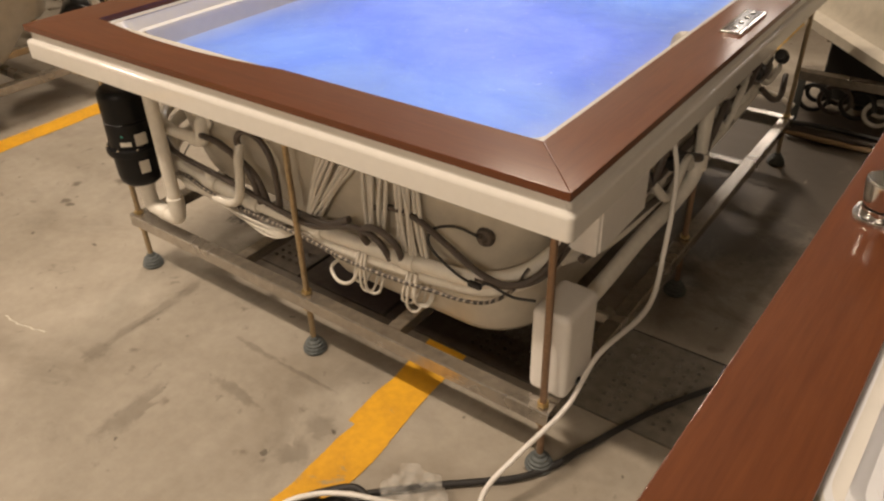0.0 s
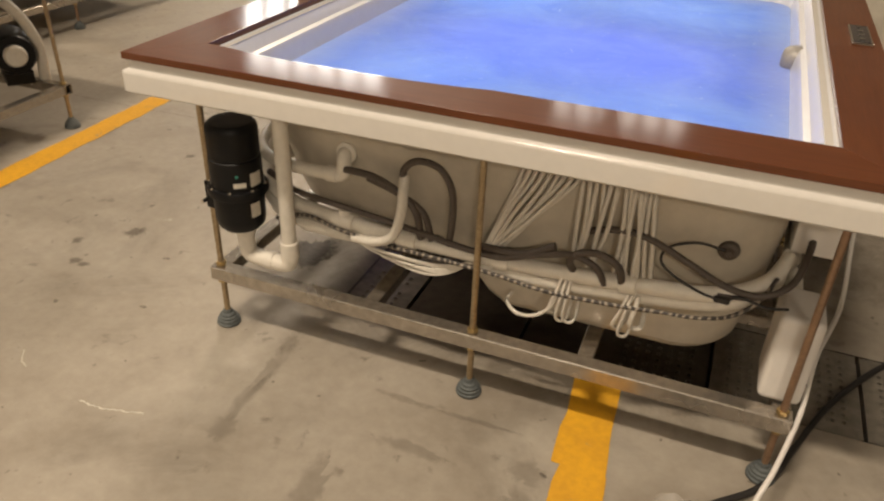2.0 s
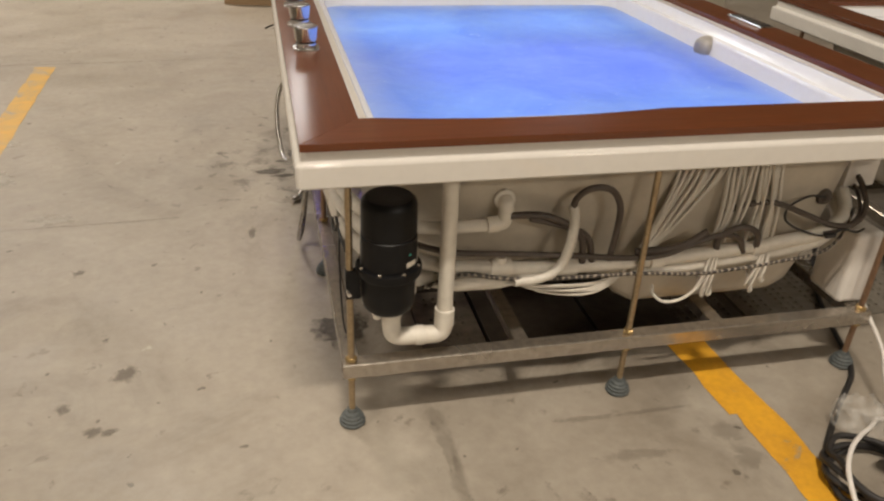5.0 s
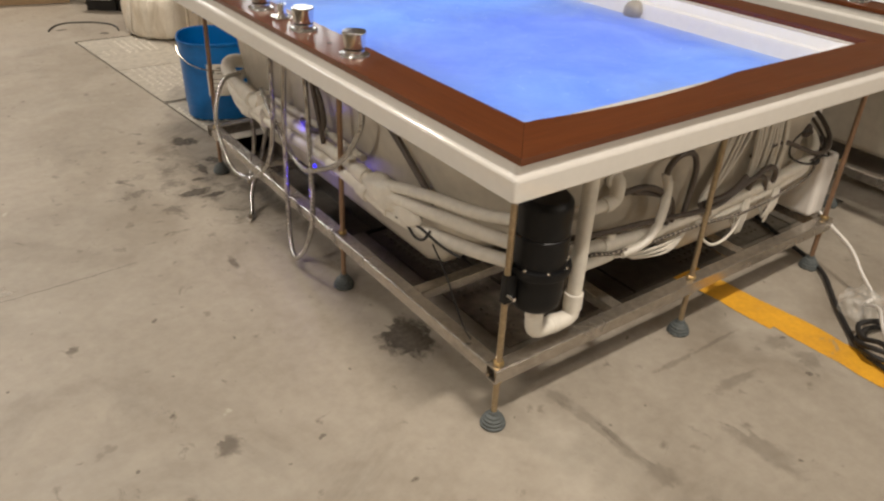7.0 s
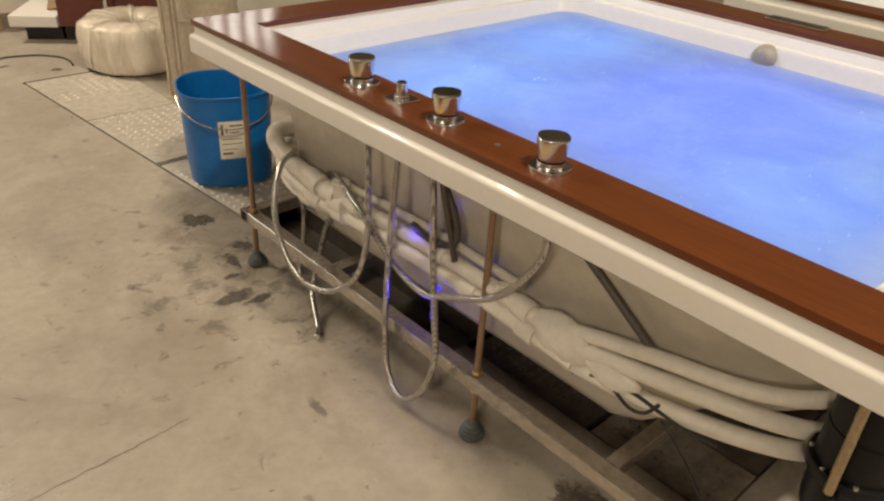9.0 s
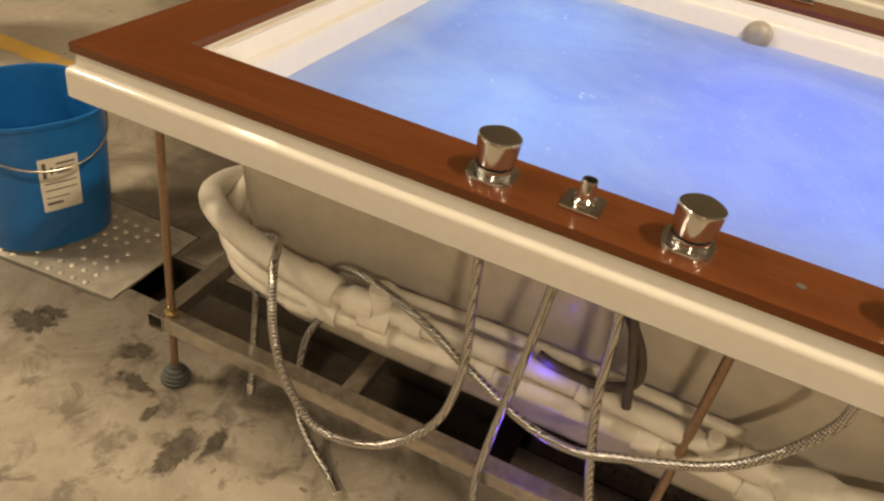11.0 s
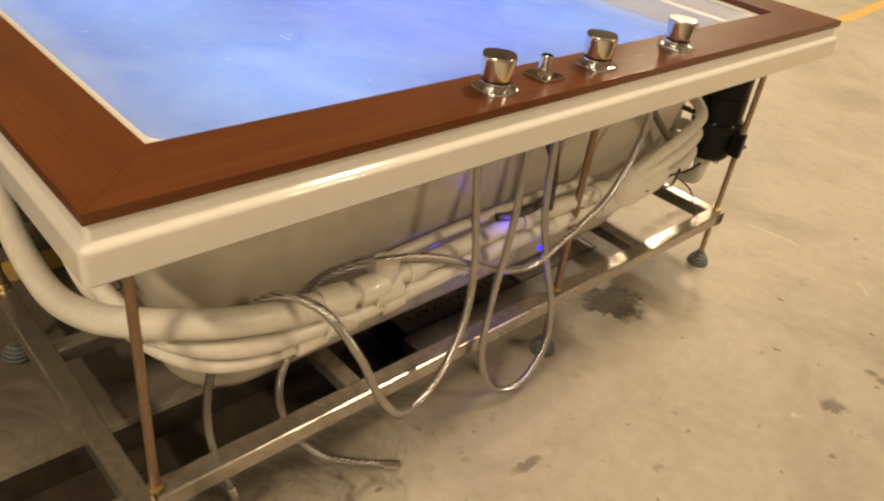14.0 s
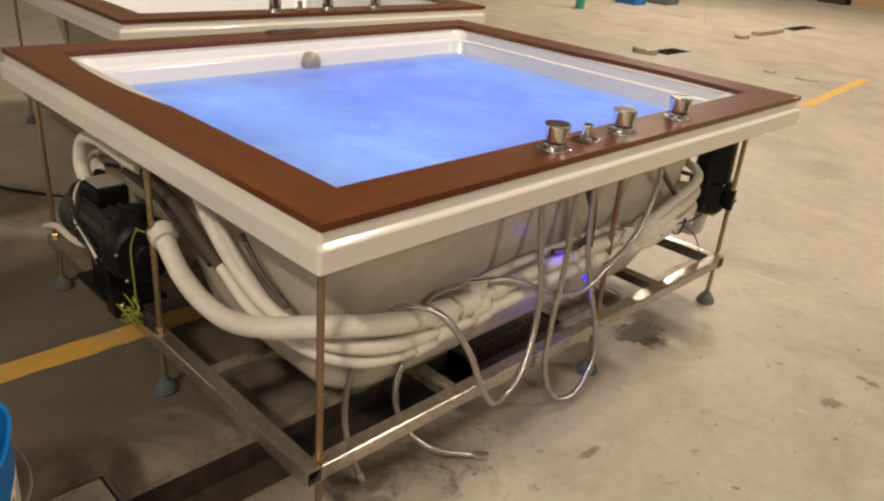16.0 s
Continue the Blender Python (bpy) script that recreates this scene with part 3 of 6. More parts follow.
def strip_fixture(x, y, z):
    fixture = thing("ceiling_light", "long white strip light, unseen, hung below the ceiling", "ceiling light", "strip lights", at=(x, y, z))
    part("housing", boxed((-0.72, -0.17, 0.01), (0.72, 0.17, 0.10), 0.01), M_BOX, fixture)
    for hx in (-0.5, 0.5):
        part("hanger", boxed((hx - 0.01, -0.01, 0.10), (hx + 0.01, 0.01, CEIL - z)), M_STEEL, fixture)


for sx, sy, sz, wide, watts in STRIPS:
    strip_fixture(sx, sy, sz)


def floor_line(name, x0, x1, ya, yb, mat, label, seed, step=0.05, slant=0.0):
    """A painted stripe along y with slightly ragged edges; slant: how far it moves in x for each metre of y."""
    rnd = random.Random(seed)
    bm = bmesh.new()
    n = int((yb - ya) / step)
    rows = []
    for i in range(n + 1):
        y = ya + (yb - ya) * i / n
        o = slant * (y - ya)
        rows.append((bm.verts.new((x0 + o + rnd.uniform(-0.004, 0.004), y, 0.0015)), bm.verts.new((x1 + o + rnd.uniform(-0.004, 0.004), y, 0.0015))))
    for a, b in zip(rows, rows[1:]):
        bm.faces.new((a[0], a[1], b[1], b[0]))
    return solo(name, bm, mat, label, "floor marking", kind="structure", smooth=None)


floor_line("floor_line", 1.235, 1.325, -5.4, -3.6, M_YELLOW2, "worn yellow painted stripe on the concrete floor", 6, slant=-0.09)
floor_line("floor_line", 0.928, 1.032, -3.09, -0.137, M_YELLOW, "yellow painted stripe on the concrete floor", 3, slant=-0.001)
floor_line("floor_line", 0.908, 1.020, -0.137, CY0 - 0.005, M_YELLOW, "yellow painted stripe on the concrete floor", 8, slant=-0.055)
floor_line("floor_line", 0.90, 0.99, CY1 + 0.005, 4.2, M_YELLOW2, "worn yellow painted stripe on the concrete floor", 4)
floor_line("floor_line", -1.07, -0.965, -5.0, 1.35, M_YELLOW, "yellow painted stripe beside the bathtubs on the concrete floor", 5, slant=-0.034)
floor_line("floor_line", -1.287, -1.184, 1.352, 3.12, M_YELLOW2, "worn yellow painted stripe on the concrete floor", 7, slant=-0.042)


def floor_joint(pts, width, seed, mat=None, name="floor_joint", label="thin dark joint in the concrete floor"):
    """A thin dark open joint between two floor slabs, or a scratch along the floor."""
    rnd = random.Random(seed)
    bm, rows = bmesh.new(), []
    for q in spline([(x, y, 0.0008) for x, y in pts], 14):
        w = width * rnd.uniform(0.3, 1.0)
        dy = rnd.uniform(-0.003, 0.003)
        rows.append((bm.verts.new((q.x, q.y + dy - w / 2, q.z)), bm.verts.new((q.x, q.y + dy + w / 2, q.z))))
    for a, c in zip(rows, rows[1:]):
        bm.faces.new((a[0], a[1], c[1], c[0]))
    return solo(name, bm, mat or M_STAIN, label, name.replace("_", " "), name.replace("_", " ") + "s", "structure", smooth=None)


floor_joint([(-2.6, 1.10), (-1.3, 1.114), (-0.966, 1.125), (-0.65, 1.135), (-0.47, 1.148)], 0.0035, 1)
floor_joint([(3.835, -7.14), (4.6, -8.6), (5.43, -10.245)], 0.02, 3)
floor_joint([(4.27, -8.146), (4.3, -8.8), (4.22, -9.42)], 0.02, 4)
SCRATCH = dict(mat=M_LABEL, name="floor_scratch", label="pale scratch in the concrete floor")
floor_joint([(-0.132, -0.389), (-0.051, -0.384), (0.027, -0.362)], 0.005, 5, **SCRATCH)
floor_joint([(-0.39, -0.30), (-0.36, -0.335), (-0.335, -0.345)], 0.004, 6, **SCRATCH)
floor_joint([(-4.2, 3.05), (-2.4, 3.12), (-1.5, 3.17), (-0.9, 3.2), (-0.3, 3.26)], 0.006, 2)


def blotch(cx, cy, rx, ry, seed, label="dark wet stain on the concrete floor", mat=None):
    rnd = random.Random(seed)
    ph = [rnd.uniform(0, 6.28) for _ in range(6)]
    pts = []
    for i in range(120):
        a = 2 * math.pi * i / 120
        k = 1 + 0.28 * math.sin(2 * a + ph[0]) + 0.2 * math.sin(3 * a + ph[1]) + 0.14 * math.sin(5 * a + ph[2]) + 0.09 * math.sin(9 * a + ph[3]) + 0.06 * math.sin(17 * a + ph[4]) + 0.04 * math.sin(29 * a + ph[5])
        pts.append((cx + 1.35 * rx * k * math.cos(a), cy + 1.35 * ry * k * math.sin(a)))
    bm = bmesh.new()
    bm.faces.new([bm.verts.new((x, y, 0.0012)) for x, y in pts])
    return solo("floor_stain", bm, mat or M_DAMP, label, "stain", "floor stains", "structure", smooth=None)


blotch(0.022, 0.385, 0.050, 0.088, 1)
for bx, by, rx, ry, seed in ((-0.028, 1.996, 0.030, 0.042, 11), (0.012, 1.985, 0.014, 0.030, 12), (-0.14, 1.516, 0.040, 0.030, 13), (-0.09, 1.47, 0.035, 0.016, 14), (-0.055, 1.70, 0.018, 0.040, 15),
                             (-0.10, 1.62, 0.020, 0.012, 16), (0.02, 1.76, 0.022, 0.030, 17), (-0.533, 0.265, 0.022, 0.034, 18), (-0.66, 0.16, 0.018, 0.014, 19), (-0.734, 0.802, 0.015, 0.012, 20),
                             (-0.243, -0.041, 0.010, 0.007, 21), (-0.545, 0.058, 0.016, 0.010, 22), (-0.222, 1.0, 0.012, 0.030, 23), (-0.37, 0.633, 0.004, 0.006, 24), (-0.58, 0.065, 0.014, 0.018, 25)):
    blotch(bx, by, rx, ry, seed, mat=M_FAINT if seed >= 18 else M_DAMP)
for bx, by, rx, ry, seed in ((-1.52, 2.0, 0.10, 0.09, 31), (-1.29, 1.93, 0.08, 0.06, 32), (-1.17, 1.55, 0.07, 0.06, 33), (-1.21, 1.32, 0.05, 0.07, 34), (-0.88, 1.18, 0.06, 0.03, 35)):
    blotch(bx, by, rx, ry, seed, "pale chalky scuff on the concrete floor", M_CHALK)
for bx, by, rx, ry, seed in ((0.192, -0.02, 0.016, 0.05, 41), (0.203, -0.12, 0.020, 0.06, 42), (0.205, -0.23, 0.016, 0.06, 43), (0.214, -0.33, 0.022, 0.04, 44), (0.868, -0.19, 0.030, 0.035, 45), (0.872, -0.27, 0.035, 0.030, 46), (0.62, -0.225, 0.06, 0.018, 47), (0.55, -0.088, 0.07, 0.008, 48), (0.72, -0.088, 0.07, 0.007, 49), (0.47, -0.42, 0.03, 0.09, 50)):
    blotch(bx, by, rx, ry, seed, "faint dark smear on the concrete floor", M_SMEAR)
blotch(-0.048, 3.988, 0.022, 0.016, 4)
blotch(0.155, 3.809, 0.025, 0.016, 5)


# drain cover plates
def cover_plate(x0, y0, x1, y1, mat, label, patches, studs=False, slant=0.0, z=0.0):
    """A steel plate over the channel; in its patches (u, v, u, v) it has rows of round holes or of raised studs. slant: how far x0 moves for each metre of y."""
    step, hole = (0.033, 0.0076) if studs else (0.026, 0.0062)
    nx, ny = max(1, int((x1 - x0) / step)), max(1, int((y1 - y0) / step))
    bm, dots = bmesh.new(), bmesh.new()
    grid = {}

    def spot(i, j):
        y = y0 + (y1 - y0) * j / ny
        left = x0 + slant * (y - y0)
        return left + (x1 - left) * i / nx, y

    def vert(i, j):
        if (i, j) not in grid:
            grid[i, j] = bm.verts.new((*spot(i, j), z))
        return grid[i, j]

    for i in range(nx):
        for j in range(ny):
            c = (vert(i, j), vert(i + 1, j), vert(i + 1, j + 1), vert(i, j + 1))
            u, v = (i + 0.5) / nx, (j + 0.5) / ny
            inside = any(a <= u <= b and p <= v <= q for a, p, b, q in patches)
            if inside and not studs:
                ox, oy = spot(i + 0.5, j + 0.5)
                top, low = [], []
                for k in range(8):
                    a = radians(225 + 45 * k)
                    top.append(bm.verts.new((ox + hole * math.cos(a), oy + hole * math.sin(a), z + 0.0018)))
                    low.append(bm.verts.new((ox + hole * 0.8 * math.cos(a), oy + hole * 0.8 * math.sin(a), z - 0.008)))
                for k in range(4):
                    bm.faces.new((c[k], c[(k + 1) % 4], top[(2 * k + 2) % 8], top[2 * k + 1], top[2 * k]))
                for k in range(8):
                    bm.faces.new((top[k], top[(k + 1) % 8], low[(k + 1) % 8], low[k]))
            else:
                bm.faces.new(c)
                if inside and (i + j) % 7:
                    lathe(dots, [(hole, 0.0004), (hole * 0.85, 0.003), (hole * 0.5, 0.0042)], 8, Matrix.Translation((*spot(i + 0.5, j + 0.5), z)))
    me_edges = [e for e in bm.edges if len(e.link_faces) == 1 and all(abs(w.co.z - z) < 1e-5 for w in e.verts)]
    for g in bmesh.ops.extrude_edge_only(bm, edges=me_edges)["geom"]:
        if isinstance(g, bmesh.types.BMVert):
            g.co.z = z - 0.03
    cover = thing("drain_cover", label, "drain cover", "drain covers")
    part("plate", bm, mat, cover, "", None)
    if studs:
        tagged(part("studs", dots, M_STUD, cover, "rows of bright raised studs", 50), "rows of bright raised studs", kind="stuff")
    else:
        dots.free()
    return cover


g = 0.006
rows3 = [(0.1, 0.06, 0.9, 0.30), (0.1, 0.40, 0.9, 0.62), (0.1, 0.74, 0.9, 0.95)]
pale = "pale studded steel drain cover in the concrete floor"
cover_plate(0.067, 2.505, 0.41, 3.06, M_PLATE, pale, [(0.10, 0.25, 0.97, 0.97)], True, -0.0825)
cover_plate(0.021, 3.068, 0.41, CE - 0.012, M_PLATE, pale, [(0.40, 0.42, 0.86, 0.90), (0.12, 0.45, 0.28, 0.60)], True, -0.0825)
cover_plate(0.116, CW + g, 0.416, 2.468, M_PLATE, "pale studded steel drain cover under a bucket", [(0.05, 0.1, 0.9, 0.9)], True, -0.0825)
# covers below the bathtub get the darker steels
cover_plate(CH0 + g, 0.55, CH1 - g, 0.93, M_DARKPLATE, "dark perforated steel drain cover below the bathtub", [(0.1, 0.1, 0.9, 0.9)])
cover_plate(0.225, CY0 + g, CH1 - 0.002, CY1, M_BROWNPLATE, "perforated steel drain cover below the bathtub", rows3)
cover_plate(CH1 + 0.01, CY0 + g, 0.72, CY1 - g, M_DARKPLATE, "dark steel drain cover below the bathtub", [])
cover_plate(0.73, CY0 + g, 1.19, CY1 - g, M_DARKPLATE, "dark steel drain cover below the bathtub", [(0.55, 0.1, 0.95, 0.9)])
side = [(0.1, 0.1, 0.28, 0.9), (0.4, 0.1, 0.6, 0.9), (0.72, 0.1, 0.92, 0.9)]
cover_plate(1.20, CY0 + g, 1.54, CY1 - g, M_WORNPLATE, "perforated steel drain cover beside the bathtub", side)
cover_plate(1.55, CY0 + g, 1.89, CY1 - g, M_WORNPLATE, "perforated steel drain cover beside the bathtub", side)
solo("channel_curb", boxed((0.328, 0.96, -0.01), (0.398, CW - 0.01, 0.005), 0.003), M_CONC, "pale worn curb along the open drain channel", "curb", kind="structure", smooth=None)

# ---------------------------------------------------------------- the bathtub
TX0, TY0, TX1, TY1 = -0.103, -0.108, 1.408, 1.722     # outer edge of the rim
FX, FY = 1.325, 1.665                                   # legs stand at x 0 and FX, y 0 and FY
RIM_LOW, DECK, TOP = 0.647, 0.7190, 0.7340
BEAM0, BEAM1 = 0.140, 0.178


def at_height(pts, z):
    return [(x, y, z) for x, y in pts]


def rim_mesh():
    def ring(o, z, r):
        return at_height(rrect(TX0 + o, TY0 + o, TX1 - o, TY1 - o, r, 5), z)
    rings = [ring(0.010, RIM_LOW + 0.002, 0.006), ring(0.004, RIM_LOW, 0.008), ring(0.0, RIM_LOW + 0.004, 0.010), ring(0.0, 0.688, 0.010),
             ring(0.0012, 0.6925, 0.010), ring(0.0045, 0.6955, 0.010), ring(0.0075, 0.6968, 0.010), ring(0.0100, 0.6985, 0.010), ring(0.0112, 0.702, 0.010), ring(0.0125, 0.7185, 0.010),
             ring(0.03, DECK, 0.010), ring(0.150, DECK, 0.02), ring(0.150, 0.705, 0.02), ring(0.03, 0.692, 0.01), ring(0.012, 0.688, 0.006)]
    return loft(bmesh.new(), rings, loop=True)


def deck_board(side):
    """A mitred board; two of the four have a shallow scoop in their inner edge."""
    bow = 0.027
    ax0, ay0, ax1, ay1 = -0.094, -0.105, 1.400, 1.712
    bx0, by0, bx1, by1 = 0.026, 0.024, 1.280, 1.592
    a = {"s": (ax0, ay0), "e": (ax1, ay0), "n": (ax1, ay1), "w": (ax0, ay1)}
    b = {"s": (bx0, by0), "e": (bx1, by0), "n": (bx1, by1), "w": (bx0, by1)}
    nxt = {"s": "e", "e": "n", "n": "w", "w": "s"}[side]
    inner = [b[nxt], b[side]]
    mid = (TX0 + TX1) / 2
    if side in "sn":
        sign, lo, hi = (-1, bx0 + 0.03, mid + 0.02) if side == "s" else (1, mid - 0.02, bx1 - 0.03)
        curve = []
        for k in range(25):
            u = k / 24
            curve.append((lo + (hi - lo) * u, b[side][1] + sign * bow * math.sin(math.pi * u) ** 0.8))
        inner = [b[nxt]] + (curve[::-1] if side == "s" else curve) + [b[side]]
    poly = [a[side], a[nxt]] + inner
    return prism(poly, DECK + 0.0005, TOP, 0.0013)


def shell_ring(o, z, r, deep=True):
    pts = rrect(TX0 + o, TY0 + o, TX1 - o, TY1 - o, r, 12)
    out = []
    # straight runs are cut finer so that the stepped underside follows
    full = []
    for i, p in enumerate(pts):
        q = pts[(i + 1) % len(pts)]
        full.append(p)
        if i % 13 == 12:
            for k in range(1, 16):
                full.append((p[0] + (q[0] - p[0]) * k / 16, p[1] + (q[1] - p[1]) * k / 16))
    for x, y in full:
        zz = z
        if deep:
            def s(v, a, b):
                t = min(1, max(0, (v - a) / (b - a)))
                return t * t * (3 - 2 * t)
            up = max((1 - s(x, 0.55, 0.72)) * (1 - s(y, 0.20, 0.42)), s(x, 0.58, 0.75) * s(y, 1.18, 1.40))
            low = 0.195 + 0.145 * up
            zz = 0.69 - (0.69 - z) * (0.69 - low) / (0.69 - 0.195)
        out.append((x, y, zz))
    return out


def shell_mesh():
    levels = [(0.120, 0.688), (0.140, 0.64), (0.152, 0.54), (0.162, 0.45), (0.175, 0.34), (0.186, 0.265), (0.194, 0.225), (0.205, 0.205), (0.232, 0.194), (0.33, 0.191)]
    rings = [shell_ring(o, z, (0.26, 0.13, 0.20, 0.10)) for o, z in levels]
    return loft(bmesh.new(), rings, cap0=False)


def basin_mesh():
    levels = [(0.130, 0.7195, 0.05), (0.148, 0.718, 0.05), (0.156, 0.706, 0.055), (0.163, 0.690, 0.06), (0.176, 0.687, 0.06), (0.182, 0.675, 0.06), (0.20, 0.58, 0.09), (0.235, 0.40, 0.12), (0.30, 0.36, 0.14)]
    rings = [at_height(rrect(TX0 + o, TY0 + o, TX1 - o, TY1 - o, r, 8), z) for o, z, r in levels]
    return loft(bmesh.new(), rings, cap0=False)


def foot_mesh(x, y):
    return lathe(bmesh.new(), [(0.020, 0.0), (0.029, 0.001), (0.0305, 0.003), (0.0305, 0.008), (0.0275, 0.0095), (0.0280, 0.015), (0.0275, 0.0165), (0.0240, 0.018), (0.0240, 0.0235), (0.0195, 0.026), (0.0180, 0.031), (0.0125, 0.034), (0.011, 0.042)], 24, Matrix.Translation((x, y, 0)))


def rod_mesh(x, y, top, r=0.0078):
    """A threaded rod: shallow rings along its length."""
    bm, prof, z = bmesh.new(), [], 0.038
    while z < top:
        prof += [(r, z), (r * 0.93, z + 0.004)]
        z += 0.008
    prof.append((r, top))
    return lathe(bm, prof, 10, Matrix.Translation((x, y, 0)))


def nut_mesh(x, y, z, r=0.013, h=0.010):
    return lathe(bmesh.new(), [(r * 0.9, z), (r, z + 0.002), (r, z + h - 0.002), (r * 0.9, z + h)], 6, Matrix.Translation((x, y, 0)))


def beam_mesh(lo, hi, wall=0.003):
    """A square steel tube, open at its ends."""
    bm = bmesh.new()
    along = max(range(3), key=lambda k: hi[k] - lo[k])
    u, v = [k for k in range(3) if k != along]

    def ring(inset, s):
        out, c = [], 0.0028
        for a, b, da, db in ((0, 0, 0, c), (0, 0, c, 0), (1, 0, -c, 0), (1, 0, 0, c), (1, 1, 0, -c), (1, 1, -c, 0), (0, 1, c, 0), (0, 1, 0, -c)):
            p = [0, 0, 0]
            p[along] = s
            p[u] = ((hi[u] - inset) if a else (lo[u] + inset)) + da
            p[v] = ((hi[v] - inset) if b else (lo[v] + inset)) + db
            out.append(tuple(p))
        return out
    loft(bm, [ring(0, lo[along]), ring(0, hi[along]), ring(wall, hi[along]), ring(wall, lo[along])], loop=True)
    return bm


def knob(parent, x, y):
    k = part("control_knob", lathe(bmesh.new(), [(0.0225, 0.006), (0.0235, 0.0075), (0.0235, 0.016), (0.0225, 0.018), (0.0225, 0.020), (0.0240, 0.021), (0.0245, 0.024), (0.0278, 0.053), (0.0274, 0.0565), (0.0262, 0.058), (0.012, 0.0582)], 32, pose(x, y, TOP, 0, 0, 45), 0.5), M_KNOB, parent, "polished chrome bath control knob")
    part("base_plate", lathe(bmesh.new(), [(0.026, 0.0), (0.0335, 0.0), (0.0335, 0.004), (0.0325, 0.0065), (0.030, 0.0072), (0.020, 0.0072)], 40, pose(x, y, TOP, 0, 0, 0), 0.85), M_KNOB, k)
    part("collar_ring", lathe(bmesh.new(), [(0.024, 0.0165), (0.0248, 0.017), (0.0248, 0.0195), (0.024, 0.020)], 28, pose(x, y, TOP)), M_BLACK, k)
    return k


def build_tub(label, at=(0, 0, 0)):
    tub = thing("bathtub", label, "bathtub", "bathtubs on steel frames")
    part("rim", rim_mesh(), M_ACRYL, tub, "glossy cream-white acrylic rim with a stepped edge", 35)
    for side in "senw":
        part("deck_board", deck_board(side), M_WOODX if side in "sn" else M_WOODY, tub, "red-brown lacquered wooden deck board", 30)
    part("shell", shell_mesh(), M_FIBRE, tub, "cream fibreglass underside", 40)
    basin = part("basin", basin_mesh(), M_BASIN, tub, "smooth white inside of the tub, tinted for the blue glow", 40)
    frame_part = part("support_frame", beam_mesh((-0.02, -0.019, BEAM0), (FX + 0.02, 0.019, BEAM1)), M_STEEL, tub, "square steel tube frame", None)
    e = 0.0012
    for lo, hi in (((-0.019, 0.020, BEAM0 + e), (0.019, FY - 0.020, BEAM1 - e)), ((FX - 0.019, 0.020, BEAM0 + e), (FX + 0.019, FY - 0.020, BEAM1 - e)),
                   ((-0.02, FY - 0.019, BEAM0), (FX + 0.02, FY + 0.019, BEAM1)),
                   ((0.39, 0.020, BEAM0 + 2 * e), (0.425, FY - 0.020, BEAM1 - 2 * e)), ((0.905, 0.020, BEAM0 + 2 * e), (0.94, FY - 0.020, BEAM1 - 2 * e)),
                   ((0.020, 0.335, BEAM0 + 3 * e), (0.389, 0.37, BEAM1 - 3 * e)), ((0.020, 1.235, BEAM0 + 3 * e), (0.389, 1.27, BEAM1 - 3 * e)),
                   ((0.941, 0.335, BEAM0 + 3 * e), (FX - 0.020, 0.37, BEAM1 - 3 * e)), ((0.941, 1.235, BEAM0 + 3 * e), (FX - 0.020, 1.27, BEAM1 - 3 * e))):
        part("beam", beam_mesh(lo, hi), M_STEEL, frame_part, "", None)
    spots = [(0, 0), (0.67, 0), (FX, 0), (0, 0.70), (0, FY - 0.024), (FX, 0.74), (0.63, FY), (FX, FY)]
    for i, (x, y) in enumerate(spots):
        leg = part("leg", rod_mesh(x, y, 0.692), M_COPPER if i in (2, 3, 4, 5) else M_ROD, tub, "threaded metal rod leg", 30)
        part("foot", foot_mesh(x, y), M_FOOT, leg, "grey rubber foot", 40)
        part("nut", nut_mesh(x, y, BEAM1 + 0.0005), M_NUT, leg, "", None)
        part("nut", nut_mesh(x, y, BEAM0 - 0.0105), M_NUT, leg, "", None)
    for ky in (0.550, 0.807, 1.063):
        knob(tub, -0.038, ky)
    spout = part("hand_shower_outlet", boxed((-0.059, 0.915, TOP), (-0.007, 0.967, TOP + 0.006), 0.002), M_CHROME, tub, "chrome outlet with a short threaded stub")
    part("stub", lathe(bmesh.new(), [(0.016, 0.005), (0.0155, 0.011), (0.0118, 0.014), (0.0112, 0.036), (0.0098, 0.038), (0.008, 0.038), (0.008, 0.02)], 20, pose(-0.033, 0.941, TOP)), M_CHROME, spout)
    part("plug_hole", lathe(bmesh.new(), [(0.006, 0), (0.006, 0.0006)], 14, pose(-0.037, 0.672, TOP)), M_INK, tub)
    panel = part("keypad", boxed((1.330, 0.700, TOP), (1.378, 0.882, TOP + 0.008), 0.003), M_CHROME, tub, "small control panel with a dark display")
    part("display", boxed((1.335, 0.708, TOP + 0.0075), (1.373, 0.874, TOP + 0.0095), 0.001), M_DARKGLASS, panel)
    for k in range(4):
        part("button", lathe(bmesh.new(), [(0.006, 0.009), (0.006, 0.0115), (0.004, 0.012)], 14, pose(1.354, 0.731 + 0.04 * k, TOP)), M_CHROME, panel)
    return tub, basin


tub, basin = build_tub("square whirlpool bathtub filled with blue-lit water, red-brown wooden deck")
for lab, x, y in (("empty white bathtub with red-brown wooden deck on a steel frame", 1.795, -0.485),
                  ("cream bathtub on a steel frame beside the yellow stripe", -2.655, -0.832),
                  ("cream bathtub on a steel frame at the back", -3.665, 1.19)):
    tagged(copy_thing(tub, pose(x, y, 0, 0, 0, -1.6 if x > 0 else 0)), lab)

# suction grilles and jets inside the basin
jet = part("jet", lathe(bmesh.new(), [(0.034, 0.0), (0.037, 0.004), (0.037, 0.016), (0.034, 0.030), (0.026, 0.040), (0.012, 0.044)], 24, Matrix.Translation((1.238, 0.802, 0.655)) @ pose(0, 0, 0, 0, -90, 0)), M_NOZZLE, basin, "round grey plastic nozzle at the waterline")
